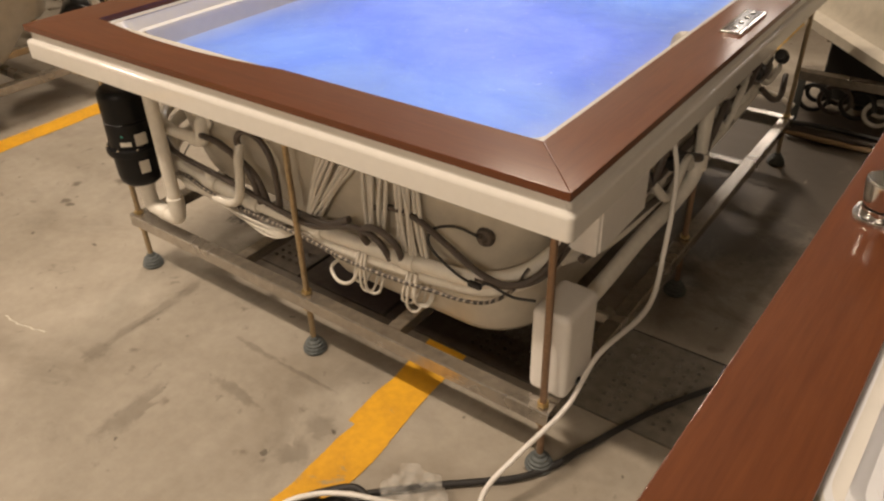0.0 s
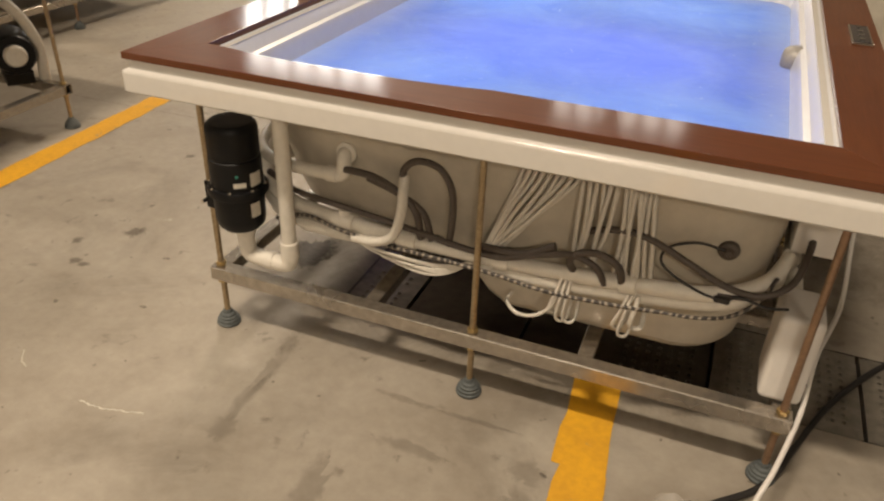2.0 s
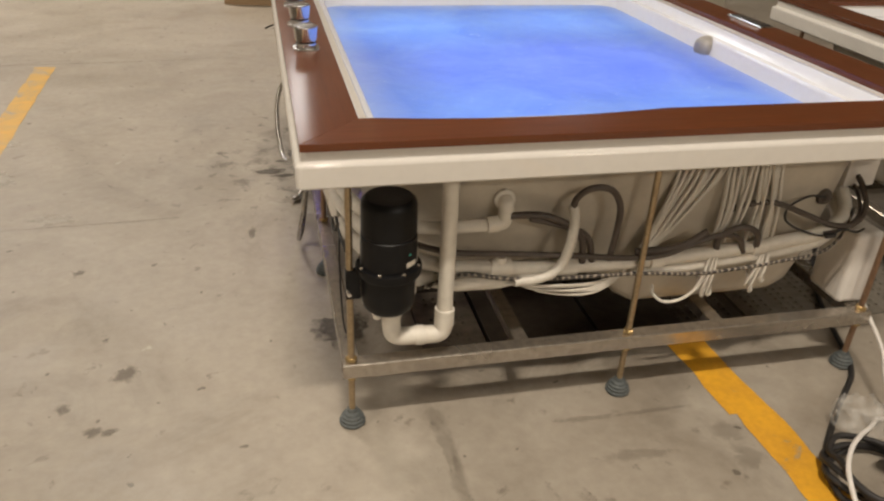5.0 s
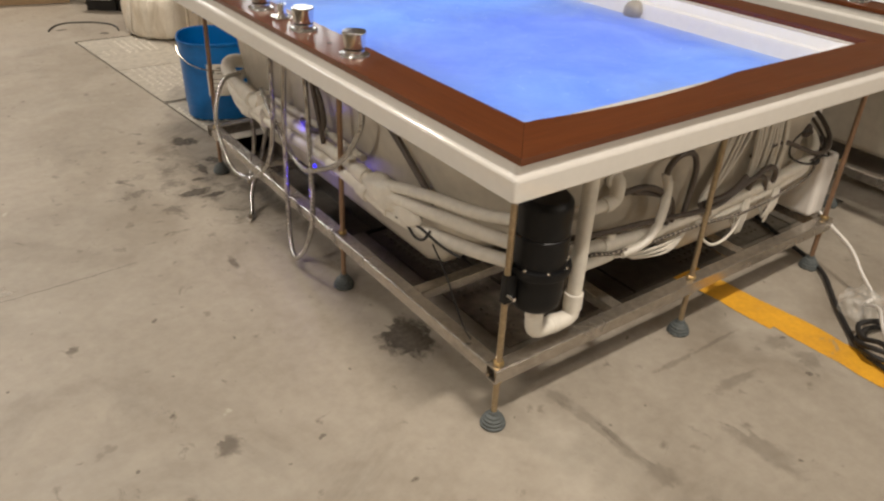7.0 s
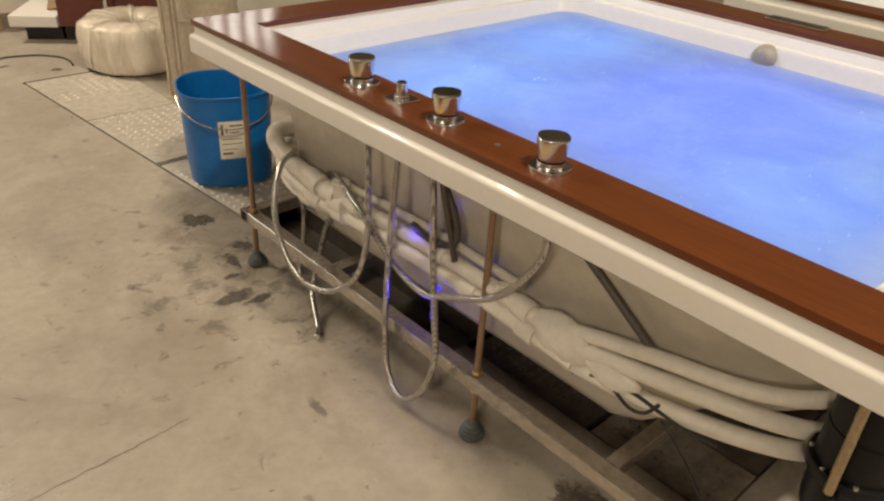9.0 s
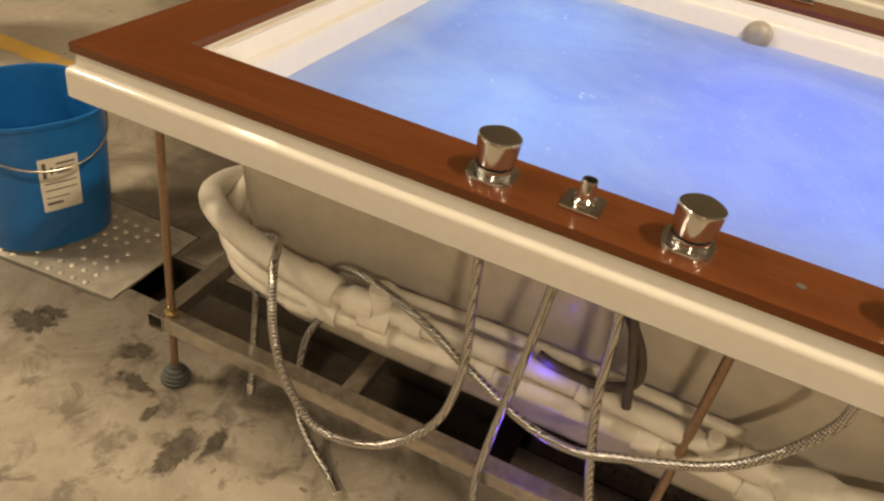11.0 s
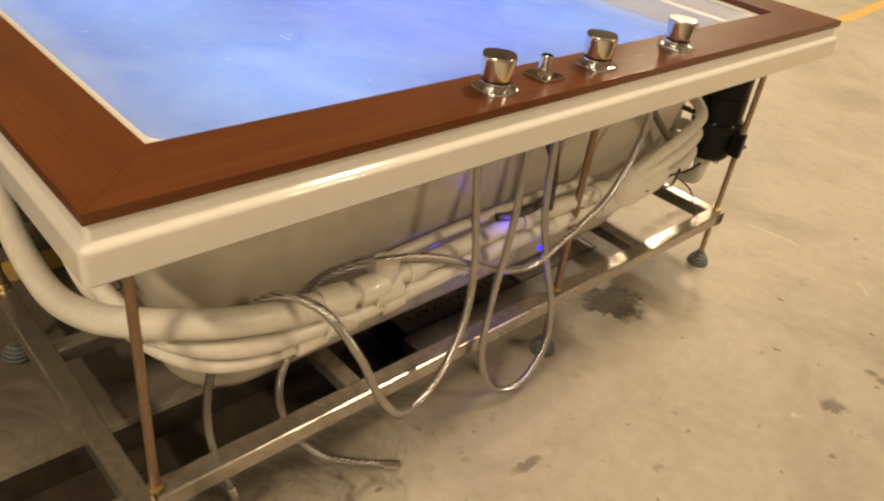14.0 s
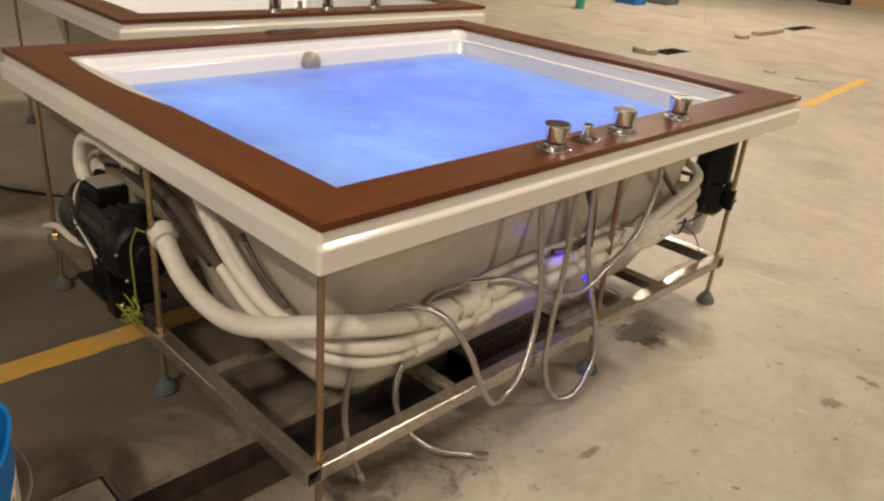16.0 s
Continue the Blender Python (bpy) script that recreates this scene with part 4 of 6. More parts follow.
for jx, jy in ((0.62, 1.505), (0.86, 1.505)):
    part("jet", lathe(bmesh.new(), [(0.016, 0.0), (0.018, 0.003), (0.014, 0.006), (0.005, 0.004)], 18, Matrix.Translation((jx, jy, 0.62)) @ pose(0, 0, 0, 90, 0, 0)), M_CHROME, basin, "small round water jet")

# water
WZ = 0.640


def water_mesh():
    bm = bmesh.new()
    x0, y0, x1, y1 = TX0 + 0.187, TY0 + 0.187, TX1 - 0.187, TY1 - 0.187
    nx, ny = 90, 110
    rows = []
    for j in range(ny + 1):
        row = []
        for i in range(nx + 1):
            x, y = x0 + (x1 - x0) * i / nx, y0 + (y1 - y0) * j / ny
            d = min(i, nx - i, j, ny - j) / 6
            h = noise.fractal(Vector((x * 7, y * 7, 0.3)), 0.8, 2.2, 4) * 0.0045 * min(1, d)
            row.append(bm.verts.new((x, y, WZ + h)))
        rows.append(row)
    for a, b in zip(rows, rows[1:]):
        for i in range(nx):
            bm.faces.new((a[i], a[i + 1], b[i + 1], b[i]))
    return bm


solo("water", water_mesh(), M_WATER, "milky bubbling water lit blue from below, in the bathtub", "water", smooth=180)
BLUE, AQUA = (0.13, 0.215, 1.0), (0.24, 0.52, 1.0)
for lx, ly, sx, sy, w, tone in ((0.68, 0.70, 0.80, 0.42, 1.5, BLUE), (0.40, 0.30, 0.45, 0.30, 0.56, AQUA), (0.95, 0.28, 0.40, 0.25, 0.44, AQUA), (0.36, 1.18, 0.40, 0.40, 0.74, AQUA), (0.90, 1.26, 0.45, 0.35, 0.7, AQUA)):
    lamp("underwater_light", "AREA", (lx, ly, 0.45), w, tone, (sx, sy), aim=(lx, ly + 0.001, 2.0))

# ---------------------------------------------------------------- plumbing of the filled bathtub
def pipe(pts, r=0.017, label="white plastic pipe", mat=None, sub=7):
    return hose("pipe", pts, r, mat or M_PVC, tub, label, sub, 14)


def fitting(a, b, r, name="pipe_fitting", parent=None):
    a, b = ((p[0], p[1] * LONG, p[2]) for p in (a, b))
    return part(name, collar(bmesh.new(), a, b, r), M_PVC, parent or tub, "", 40)


# ozone and filter canister on the corner leg
cx, cy = 0.082, -0.004
canister = part("filter_canister", lathe(bmesh.new(), [(0.030, 0.582), (0.048, 0.580), (0.056, 0.572), (0.058, 0.562), (0.058, 0.502), (0.0565, 0.500), (0.0565, 0.498), (0.059, 0.496), (0.060, 0.425), (0.050, 0.423)], 32, Matrix.Translation((cx, cy, 0))), M_BLACK, tub, "black plastic pump canister with a clamped flange", 35)
part("flange", lathe(bmesh.new(), [(0.055, 0.430), (0.068, 0.428), (0.070, 0.424), (0.070, 0.412), (0.068, 0.408), (0.055, 0.406)], 32, Matrix.Translation((cx, cy, 0))), M_BLACK, canister, "", 35)
part("lower_bowl", lathe(bmesh.new(), [(0.050, 0.407), (0.059, 0.405), (0.058, 0.345), (0.055, 0.328), (0.046, 0.318), (0.02, 0.314)], 32, Matrix.Translation((cx, cy, 0))), M_BLACK, canister, "", 35)
for k in range(8):
    a = radians(45 * k + 20)
    part("bolt", lathe(bmesh.new(), [(0.004, 0.427), (0.0042, 0.431), (0.003, 0.4325)], 8, Matrix.Translation((cx + 0.064 * math.cos(a), cy + 0.064 * math.sin(a), 0))), M_STEEL, canister, "", 40)


def curved_label(parent, rad, a0, a1, z0, z1, mat, name="sticker"):
    bm = bmesh.new()
    rows = [(bm.verts.new((cx + rad * math.cos(a), cy + rad * math.sin(a), z0)), bm.verts.new((cx + rad * math.cos(a), cy + rad * math.sin(a), z1))) for a in (radians(a0 + (a1 - a0) * k / 8) for k in range(9))]
    for p, q in zip(rows, rows[1:]):
        bm.faces.new((p[0], q[0], q[1], p[1]))
    return part(name, bm, mat, parent, "", 60)


curved_label(canister, 0.0607, -62, -35, 0.440, 0.452, M_LABEL)
curved_label(canister, 0.0607, -25, 5, 0.438, 0.470, M_LABEL)
curved_label(canister, 0.0597, -30, -5, 0.360, 0.395, M_LABEL)
curved_label(canister, 0.0607, -56, -51, 0.466, 0.471, M_TEAL)
part("clamp", boxed((-0.010, -0.010, 0.345), (0.022, 0.008, 0.415), 0.003), M_BLACK, canister, "black clamp on the leg")
part("clamp_screw", lathe(bmesh.new(), [(0.005, 0), (0.005, 0.02), (0.003, 0.021)], 8, Matrix.Translation((-0.004, -0.012, 0.37)) @ pose(0, 0, 0, 90, 0, 0)), M_CHROME, canister)

# down pipe and trap below the canister
down = pipe([(0.209, -0.004, 0.66), (0.209, -0.004, 0.45), (0.208, -0.004, 0.275)], 0.0175, "white plastic down pipe")
fitting((0.208, -0.004, 0.300), (0.208, -0.004, 0.255), 0.0225, parent=down)
trap = pipe([(0.208, -0.004, 0.268), (0.205, -0.004, 0.243), (0.190, -0.004, 0.233), (0.150, -0.004, 0.234), (0.108, -0.004, 0.236), (0.093, -0.004, 0.246), (0.089, -0.004, 0.268), (0.088, -0.004, 0.316)], 0.0205, "white plastic pipe bend")
fitting((0.165, -0.004, 0.2335), (0.140, -0.004, 0.2335), 0.0225, parent=trap)
fitting((0.089, -0.004, 0.292), (0.088, -0.004, 0.318), 0.024, parent=trap)
part("drain_plug", lathe(bmesh.new(), [(0.008, 0.300), (0.009, 0.302), (0.009, 0.315)], 12, Matrix.Translation((0.055, -0.02, 0))), M_PVC, canister)

# manifold pipes round the corner leg and along the front
pipe([(0.012, 0.52, 0.405), (0.014, 0.42, 0.432), (0.020, 0.30, 0.458), (0.050, 0.16, 0.470), (0.115, 0.075, 0.474), (0.20, 0.036, 0.478), (0.325, 0.030, 0.482)], 0.0145)
jet_elbow = pipe([(0.322, 0.030, 0.482), (0.338, 0.030, 0.487), (0.342, 0.030, 0.505), (0.342, 0.032, 0.528), (0.342, 0.042, 0.534)], 0.0165, "white pipe elbow into the tub wall")
fitting((0.300, 0.030, 0.4815), (0.328, 0.030, 0.4825), 0.0185, parent=jet_elbow)
part("socket", lathe(bmesh.new(), [(0.020, 0), (0.024, 0.003), (0.024, 0.010), (0.018, 0.014)], 18, Matrix.Translation((0.342, 0.052, 0.532)) @ pose(0, 0, 0, 90, 0, 0)), M_PVC, jet_elbow)
pipe([(0.010, 0.50, 0.385), (0.012, 0.40, 0.402), (0.020, 0.28, 0.420), (0.055, 0.15, 0.424), (0.12, 0.075, 0.405), (0.20, 0.040, 0.384), (0.34, 0.030, 0.370), (0.50, 0.028, 0.361), (0.67, 0.026, 0.362), (0.88, 0.024, 0.372), (1.05, 0.024, 0.386), (1.16, 0.030, 0.400), (1.235, 0.060, 0.430), (1.27, 0.12, 0.46)], 0.0165, "long white manifold pipe")
pipe([(0.012, 0.48, 0.345), (0.016, 0.38, 0.352), (0.024, 0.26, 0.366), (0.060, 0.14, 0.372), (0.13, 0.070, 0.356), (0.22, 0.042, 0.336), (0.33, 0.034, 0.333), (0.40, 0.036, 0.345)], 0.0165)
pipe([(0.66, 0.030, 0.334), (0.80, 0.026, 0.336), (0.95, 0.024, 0.349), (1.08, 0.026, 0.362), (1.17, 0.034, 0.378), (1.24, 0.075, 0.405), (1.268, 0.14, 0.43)], 0.0135)
for fa, fb in (((0.315, 0.031, 0.372), (0.365, 0.030, 0.369)), ((0.475, 0.028, 0.362), (0.520, 0.028, 0.361)), ((0.965, 0.024, 0.378), (1.0, 0.024, 0.381)), ((0.70, 0.026, 0.363), (0.735, 0.026, 0.364))):
    fitting(fa, fb, 0.0215)
fitting((0.340, 0.030, 0.370), (0.340, 0.029, 0.402), 0.0135, "stub_pipe")
fitting((0.14, 0.066, 0.352), (0.19, 0.050, 0.340), 0.022)

# spiral-wrapped cable and grey hoses on the front
hose("wrapped_cable", [(0.16, 0.028, 0.335), (0.25, 0.012, 0.372), (0.34, 0.008, 0.356), (0.46, 0.008, 0.345), (0.58, 0.008, 0.342), (0.70, 0.006, 0.338), (0.82, 0.004, 0.328), (0.95, 0.004, 0.333), (1.06, 0.006, 0.343)], 0.0048, M_STRIPE, tub, "black and white spiral-wrapped cable")
hose("wrapped_cable", [(1.05, 0.006, 0.342), (1.12, 0.010, 0.346), (1.18, 0.016, 0.362), (1.225, 0.03, 0.400), (1.25, 0.05, 0.45)], 0.0042, M_STRIPE, tub, "black and white spiral-wrapped cable")
GH = "dark grey rubber air hose"
hose("air_hose", [(0.350, 0.020, 0.505), (0.42, 0.018, 0.502), (0.48, 0.016, 0.478), (0.520, 0.016, 0.440), (0.532, 0.020, 0.375)], 0.0082, M_GREY, tub, GH)
hose("air_hose", [(0.40, 0.030, 0.490), (0.47, 0.028, 0.470), (0.535, 0.020, 0.440), (0.556, 0.022, 0.375)], 0.0076, M_GREY, tub, GH)
hose("air_hose", [(0.492, 0.016, 0.505), (0.494, 0.014, 0.538), (0.525, 0.012, 0.562), (0.572, 0.012, 0.556), (0.600, 0.014, 0.515), (0.604, 0.018, 0.450), (0.597, 0.020, 0.375)], 0.0076, M_GREY, tub, GH)
hose("air_tube", [(0.492, 0.020, 0.520), (0.494, 0.008, 0.490), (0.490, 0.004, 0.430), (0.470, 0.004, 0.375), (0.43, 0.006, 0.350), (0.37, 0.010, 0.343)], 0.0115, M_TUBE, tub, "milky white air tube")
hose("air_hose", [(0.13, 0.055, 0.440), (0.22, 0.022, 0.425), (0.36, 0.016, 0.412), (0.50, 0.014, 0.398), (0.62, 0.010, 0.384), (0.72, 0.006, 0.384), (0.80, 0.004, 0.412), (0.865, 0.004, 0.428), (0.915, 0.006, 0.412), (0.938, 0.012, 0.372)], 0.0072, M_GREY, tub, GH)
hose("air_hose", [(0.66, 0.018, 0.392), (0.76, 0.008, 0.402), (0.83, 0.010, 0.436)], 0.0085, M_GREY, tub, GH)
hose("air_hose", [(0.872, 0.022, 0.378), (0.862, 0.010, 0.412), (0.885, 0.004, 0.438), (0.925, 0.002, 0.444), (0.962, 0.006, 0.420), (0.972, 0.014, 0.372)], 0.0078, M_GREY, tub, GH)
hose("air_hose", [(0.88, 0.040, 0.468), (0.935, 0.030, 0.490), (1.0, 0.024, 0.492), (1.08, 0.018, 0.462), (1.16, 0.012, 0.430), (1.225, 0.014, 0.424), (1.275, 0.04, 0.450), (1.295, 0.10, 0.495), (1.298, 0.17, 0.52)], 0.0070, M_GREY, tub, GH)
hose("air_hose", [(1.15, 0.018, 0.405), (1.22, 0.026, 0.410), (1.28, 0.06, 0.440), (1.30, 0.16, 0.49), (1.30, 0.30, 0.45)], 0.0048, M_GREY, tub, "black rubber hose")
suction = part("suction_fitting", lathe(bmesh.new(), [(0.020, 0.0), (0.021, 0.005), (0.018, 0.012), (0.011, 0.014), (0.006, 0.022)], 18, Matrix.Translation((1.152, 0.055, 0.487)) @ pose(0, 0, 0, 90, 0, 0)), M_GREY, tub, "small round brown-grey fitting on the tub wall")
hose("sensor_wire", [(1.145, 0.036, 0.492), (1.095, 0.030, 0.500), (1.045, 0.026, 0.480), (1.035, 0.020, 0.452), (1.06, 0.014, 0.430), (1.12, 0.006, 0.408), (1.165, 0.004, 0.405), (1.19, 0.004, 0.418), (1.24, 0.01, 0.405), (1.28, 0.03, 0.40)], 0.0028, M_RUBBER, tub, "thin black sensor wire")
part("wire_joint", boxed((1.145, -0.004, 0.399), (1.175, 0.008, 0.411), 0.003), M_RUBBER, tub)

# bundles of thin milky air tubes from the rim down to the manifold
rnd = random.Random(7)
for n, (xa, xb, ba, bb, zb) in {9: (0.745, 0.858, 0.680, 0.712, 0.405), 6: (0.868, 0.935, 0.862, 0.912, 0.410), 7: (0.952, 1.006, 0.945, 1.026, 0.392)}.items():
    for k in range(n):
        u = k / (n - 1)
        x0, x1 = xa + (xb - xa) * u, ba + (bb - ba) * u + rnd.uniform(-0.006, 0.006)
        yy = 0.030 - 0.012 * rnd.random()
        hose("air_tube", [(x0, 0.036, 0.660), (x0 - 0.004, yy + 0.006, 0.58), ((x0 + x1) / 2 + 0.02 * (x0 - x1) + rnd.uniform(-0.006, 0.006), yy, 0.49), (x1, yy + 0.004, zb + rnd.uniform(-0.02, 0.01))], 0.0050, M_TUBE, tub, "thin milky air tube", 6, 7)
for bx, n in ((0.865, 3), (1.005, 4)):
    for k in range(n):
        d = 0.007 * (k - n / 2) + rnd.uniform(-0.003, 0.003)
        drop = rnd.uniform(0.07, 0.105)
        hose("air_tube", [(bx + d, 0.010, 0.365), (bx + d * 1.4 - 0.006, 0.004, 0.320), (bx + d * 1.8 - 0.01, 0.010, 0.365 - drop), (bx + d * 2 + 0.01, 0.024, 0.365 - drop - 0.006), (bx + d * 1.6 + 0.012, 0.050, 0.31), (bx + d * 1.5 + 0.010, 0.060, 0.350)], 0.0036, M_TUBE, tub, "thin milky air tube", 6, 7)
hose("air_tube", [(0.85, 0.01, 0.345), (0.835, 0.006, 0.290), (0.80, 0.010, 0.255), (0.76, 0.018, 0.246), (0.735, 0.03, 0.262), (0.74, 0.05, 0.275)], 0.0042, M_TUBE, tub, "thin milky air tube")
for k in range(6):
    zz, sway = 0.326 - 0.006 * k + rnd.uniform(-0.004, 0.004), rnd.uniform(-0.03, 0.03)
    hose("air_tube", [(0.35 + 0.012 * k, 0.014, 0.338), (0.43 + sway, 0.006 + 0.004 * k, zz + 0.006), (0.53 + sway, 0.012, zz - 0.004), (0.60, 0.016, 0.326 - 0.004 * k), (0.65, 0.03, 0.340)], 0.0032, M_TUBE, tub, "thin milky air tube", 6, 7)


def lump(place, size, seed, label="crumpled film-wrapped pipe joint", mat=None):
    """A knobbly wrapped joint."""
    place = (place[0], place[1] * LONG, place[2])
    bm = bmesh.new()
    bmesh.ops.create_icosphere(bm, subdivisions=3, radius=1.0)
    for v in bm.verts:
        k = 1 + 0.22 * noise.fractal(v.co * 1.7 + Vector((seed, 0, 0)), 0.9, 2.1, 3)
        v.co = Vector(place) + Vector((v.co.x * size[0], v.co.y * size[1], v.co.z * size[2])) * k
    return part("wrapped_joint", bm, mat or M_PVC, tub, label, 60)


lump((0.28, 0.030, 0.338), (0.075, 0.016, 0.016), 1)
lump((0.42, 0.028, 0.352), (0.05, 0.018, 0.018), 2)
lump((0.012, 0.50, 0.388), (0.030, 0.075, 0.045), 3)
lump((0.012, 0.385, 0.378), (0.020, 0.060, 0.030), 9)

# pipes along the side with the control knobs
pump_pipe = pipe([(0.628, 1.622, 0.440), (0.585, 1.626, 0.410), (0.52, 1.630, 0.372), (0.42, 1.634, 0.352), (0.30, 1.634, 0.358), (0.17, 1.620, 0.398), (0.07, 1.575, 0.432), (0.020, 1.50, 0.432), (0.008, 1.40, 0.412), (0.008, 1.28, 0.394)], 0.0235, "thick white pipe from the pump")
part("pipe_cap", lathe(bmesh.new(), [(0.026, 0.0), (0.032, 0.004), (0.033, 0.03), (0.029, 0.042), (0.012, 0.046)], 22, Matrix.Translation((0.605, 1.644, 0.425)) @ (Vector((0.06, -0.004, 0.03))).to_track_quat("Z", "Y").to_matrix().to_4x4()), M_PVC, pump_pipe, "bulky white pipe end cap")
pipe([(0.56, 1.575, 0.60), (0.46, 1.590, 0.530), (0.36, 1.592, 0.462), (0.22, 1.588, 0.408), (0.10, 1.560, 0.385), (0.032, 1.50, 0.376), (0.010, 1.41, 0.362), (0.008, 1.30, 0.358)], 0.0165)
pipe([(0.42, 1.585, 0.420), (0.28, 1.588, 0.372), (0.14, 1.562, 0.346), (0.050, 1.51, 0.338), (0.022, 1.43, 0.328), (0.018, 1.33, 0.330), (0.012, 1.28, 0.345)], 0.0140)
hose("air_hose", [(0.50, 1.580, 0.56), (0.38, 1.584, 0.49), (0.28, 1.584, 0.435), (0.20, 1.582, 0.40)], 0.010, M_TUBE, tub, "milky white air tube")
hose("air_hose", [(0.34, 1.578, 0.53), (0.26, 1.580, 0.47), (0.18, 1.572, 0.425)], 0.006, M_GREY, tub, GH)
pipe([(0.008, 1.29, 0.392), (0.010, 1.10, 0.400), (0.012, 0.90, 0.408), (0.012, 0.70, 0.405), (0.012, 0.50, 0.392)], 0.0175)
pipe([(0.006, 1.29, 0.352), (0.006, 1.10, 0.362), (0.008, 0.90, 0.368), (0.010, 0.70, 0.366), (0.010, 0.46, 0.352)], 0.0185)
pipe([(0.030, 1.22, 0.420), (0.030, 1.05, 0.432), (0.030, 0.85, 0.436), (0.030, 0.62, 0.430)], 0.010)
for fa, fb, r in (((0.008, 1.335, 0.402), (0.008, 1.275, 0.394), 0.028), ((0.008, 1.255, 0.393), (0.008, 1.20, 0.396), 0.026), ((0.007, 1.32, 0.356), (0.006, 1.265, 0.353), 0.024),
                  ((0.006, 1.21, 0.357), (0.006, 1.165, 0.359), 0.0245), ((0.010, 1.15, 0.398), (0.010, 1.115, 0.399), 0.023), ((0.007, 1.02, 0.365), (0.007, 0.985, 0.366), 0.0225),
                  ((0.012, 0.86, 0.408), (0.012, 0.82, 0.408), 0.022), ((0.010, 0.76, 0.366), (0.010, 0.72, 0.366), 0.0225), ((0.012, 0.62, 0.401), (0.012, 0.575, 0.398), 0.023), ((0.010, 0.60, 0.361), (0.010, 0.555, 0.358), 0.024),
                  ((0.018, 1.37, 0.328), (0.015, 1.315, 0.335), 0.0205)):
    fitting(fa, fb, r)
tee = fitting((0.009, 1.195, 0.390), (0.009, 1.195, 0.436), 0.0205, "tee_stub")
fitting((0.009, 1.195, 0.432), (0.009, 1.195, 0.442), 0.0235, "tee_lip", tee)
fitting((0.012, 1.17, 0.38), (0.012, 1.225, 0.38), 0.031)
fitting((0.010, 0.655, 0.385), (0.010, 0.655, 0.428), 0.014, "tee_stub")
hose("wire_tail", [(0.004, 0.46, 0.335), (0.002, 0.40, 0.362), (0.004, 0.33, 0.372), (0.006, 0.24, 0.362), (0.01, 0.17, 0.364)], 0.0035, M_RUBBER, tub, "thin black wire")
hose("wire_tail", [(0.0, 0.37, 0.36), (-0.004, 0.33, 0.345), (0.0, 0.30, 0.35), (0.004, 0.28, 0.38)], 0.0035, M_RUBBER, tub, "thin black wire")
hose("wire_tail", [(0.006, 0.27, 0.35), (-0.002, 0.20, 0.30), (-0.004, 0.13, 0.21), (0.0, 0.10, 0.182)], 0.002, M_RUBBER, tub, "thin black wire")

# braided steel hoses
BH = "braided stainless steel water hose"
hose("braided_hose", [(-0.023, 1.062, 0.69), (-0.023, 1.062, 0.645), (-0.029, 1.052, 0.521), (-0.040, 1.040, 0.389), (-0.054, 1.063, 0.269), (-0.080, 1.143, 0.192), (-0.103, 1.240, 0.192), (-0.111, 1.303, 0.269), (-0.101, 1.343, 0.366), (-0.053, 1.378, 0.439), (0.012, 1.415, 0.446), (0.036, 1.470, 0.423)], 0.0076, M_BRAID, tub, BH, stretch=1.0)
hose("braided_hose", [(-0.033, 0.943, 0.69), (-0.033, 0.944, 0.645), (-0.041, 0.954, 0.460), (-0.038, 0.969, 0.288), (-0.039, 0.972, 0.144), (-0.054, 0.935, 0.048), (-0.071, 0.867, 0.034), (-0.070, 0.802, 0.098), (-0.053, 0.782, 0.193), (-0.036, 0.810, 0.306), (-0.022, 0.838, 0.434), (-0.020, 0.850, 0.578), (-0.024, 0.871, 0.69)], 0.0076, M_BRAID, tub, BH, stretch=1.0)
hose("braided_hose", [(-0.022, 0.555, 0.69), (-0.022, 0.555, 0.645), (-0.023, 0.552, 0.552), (-0.036, 0.638, 0.430), (-0.036, 0.779, 0.353), (-0.034, 0.850, 0.325), (-0.032, 0.932, 0.338), (-0.026, 1.031, 0.385), (-0.012, 1.136, 0.432), (0.018, 1.235, 0.438), (0.044, 1.300, 0.420), (0.050, 1.340, 0.385)], 0.0076, M_BRAID, tub, BH, stretch=1.0)
hd = hose("braided_hose", [(0.060, 1.300, 0.345), (0.075, 1.343, 0.275), (0.072, 1.379, 0.203), (0.050, 1.379, 0.122), (-0.003, 1.338, 0.055), (-0.049, 1.245, 0.013), (-0.060, 1.230, 0.011)], 0.0076, M_BRAID, tub, BH, stretch=1.0)
he = hose("braided_hose", [(0.060, 1.506, 0.330), (0.085, 1.507, 0.240), (0.088, 1.510, 0.162), (0.076, 1.504, 0.087), (0.049, 1.490, 0.012)], 0.0076, M_BRAID, tub, BH, stretch=1.0)
part("hose_end", collar(bmesh.new(), (-0.058, 1.234, 0.011), (-0.080, 1.206, 0.011), 0.0102, 10), M_CHROME, hd)
part("hose_end", collar(bmesh.new(), (0.053, 1.492, 0.026), (0.045, 1.488, 0.003), 0.0102, 10), M_CHROME, he)
for px, py in ((-0.023, 1.062), (-0.033, 0.943), (-0.024, 0.871), (-0.022, 0.555)):
    part("hose_nut", lathe(bmesh.new(), [(0.011, 0.648), (0.0125, 0.650), (0.0125, 0.672), (0.011, 0.674)], 6, Matrix.Translation((px, py, 0))), M_CHROME, tub, "", None)
hose("air_hose", [(0.008, 0.548, 0.68), (0.012, 0.50, 0.600), (0.022, 0.42, 0.530), (0.030, 0.30, 0.438)], 0.0085, M_GREY, tub, GH)
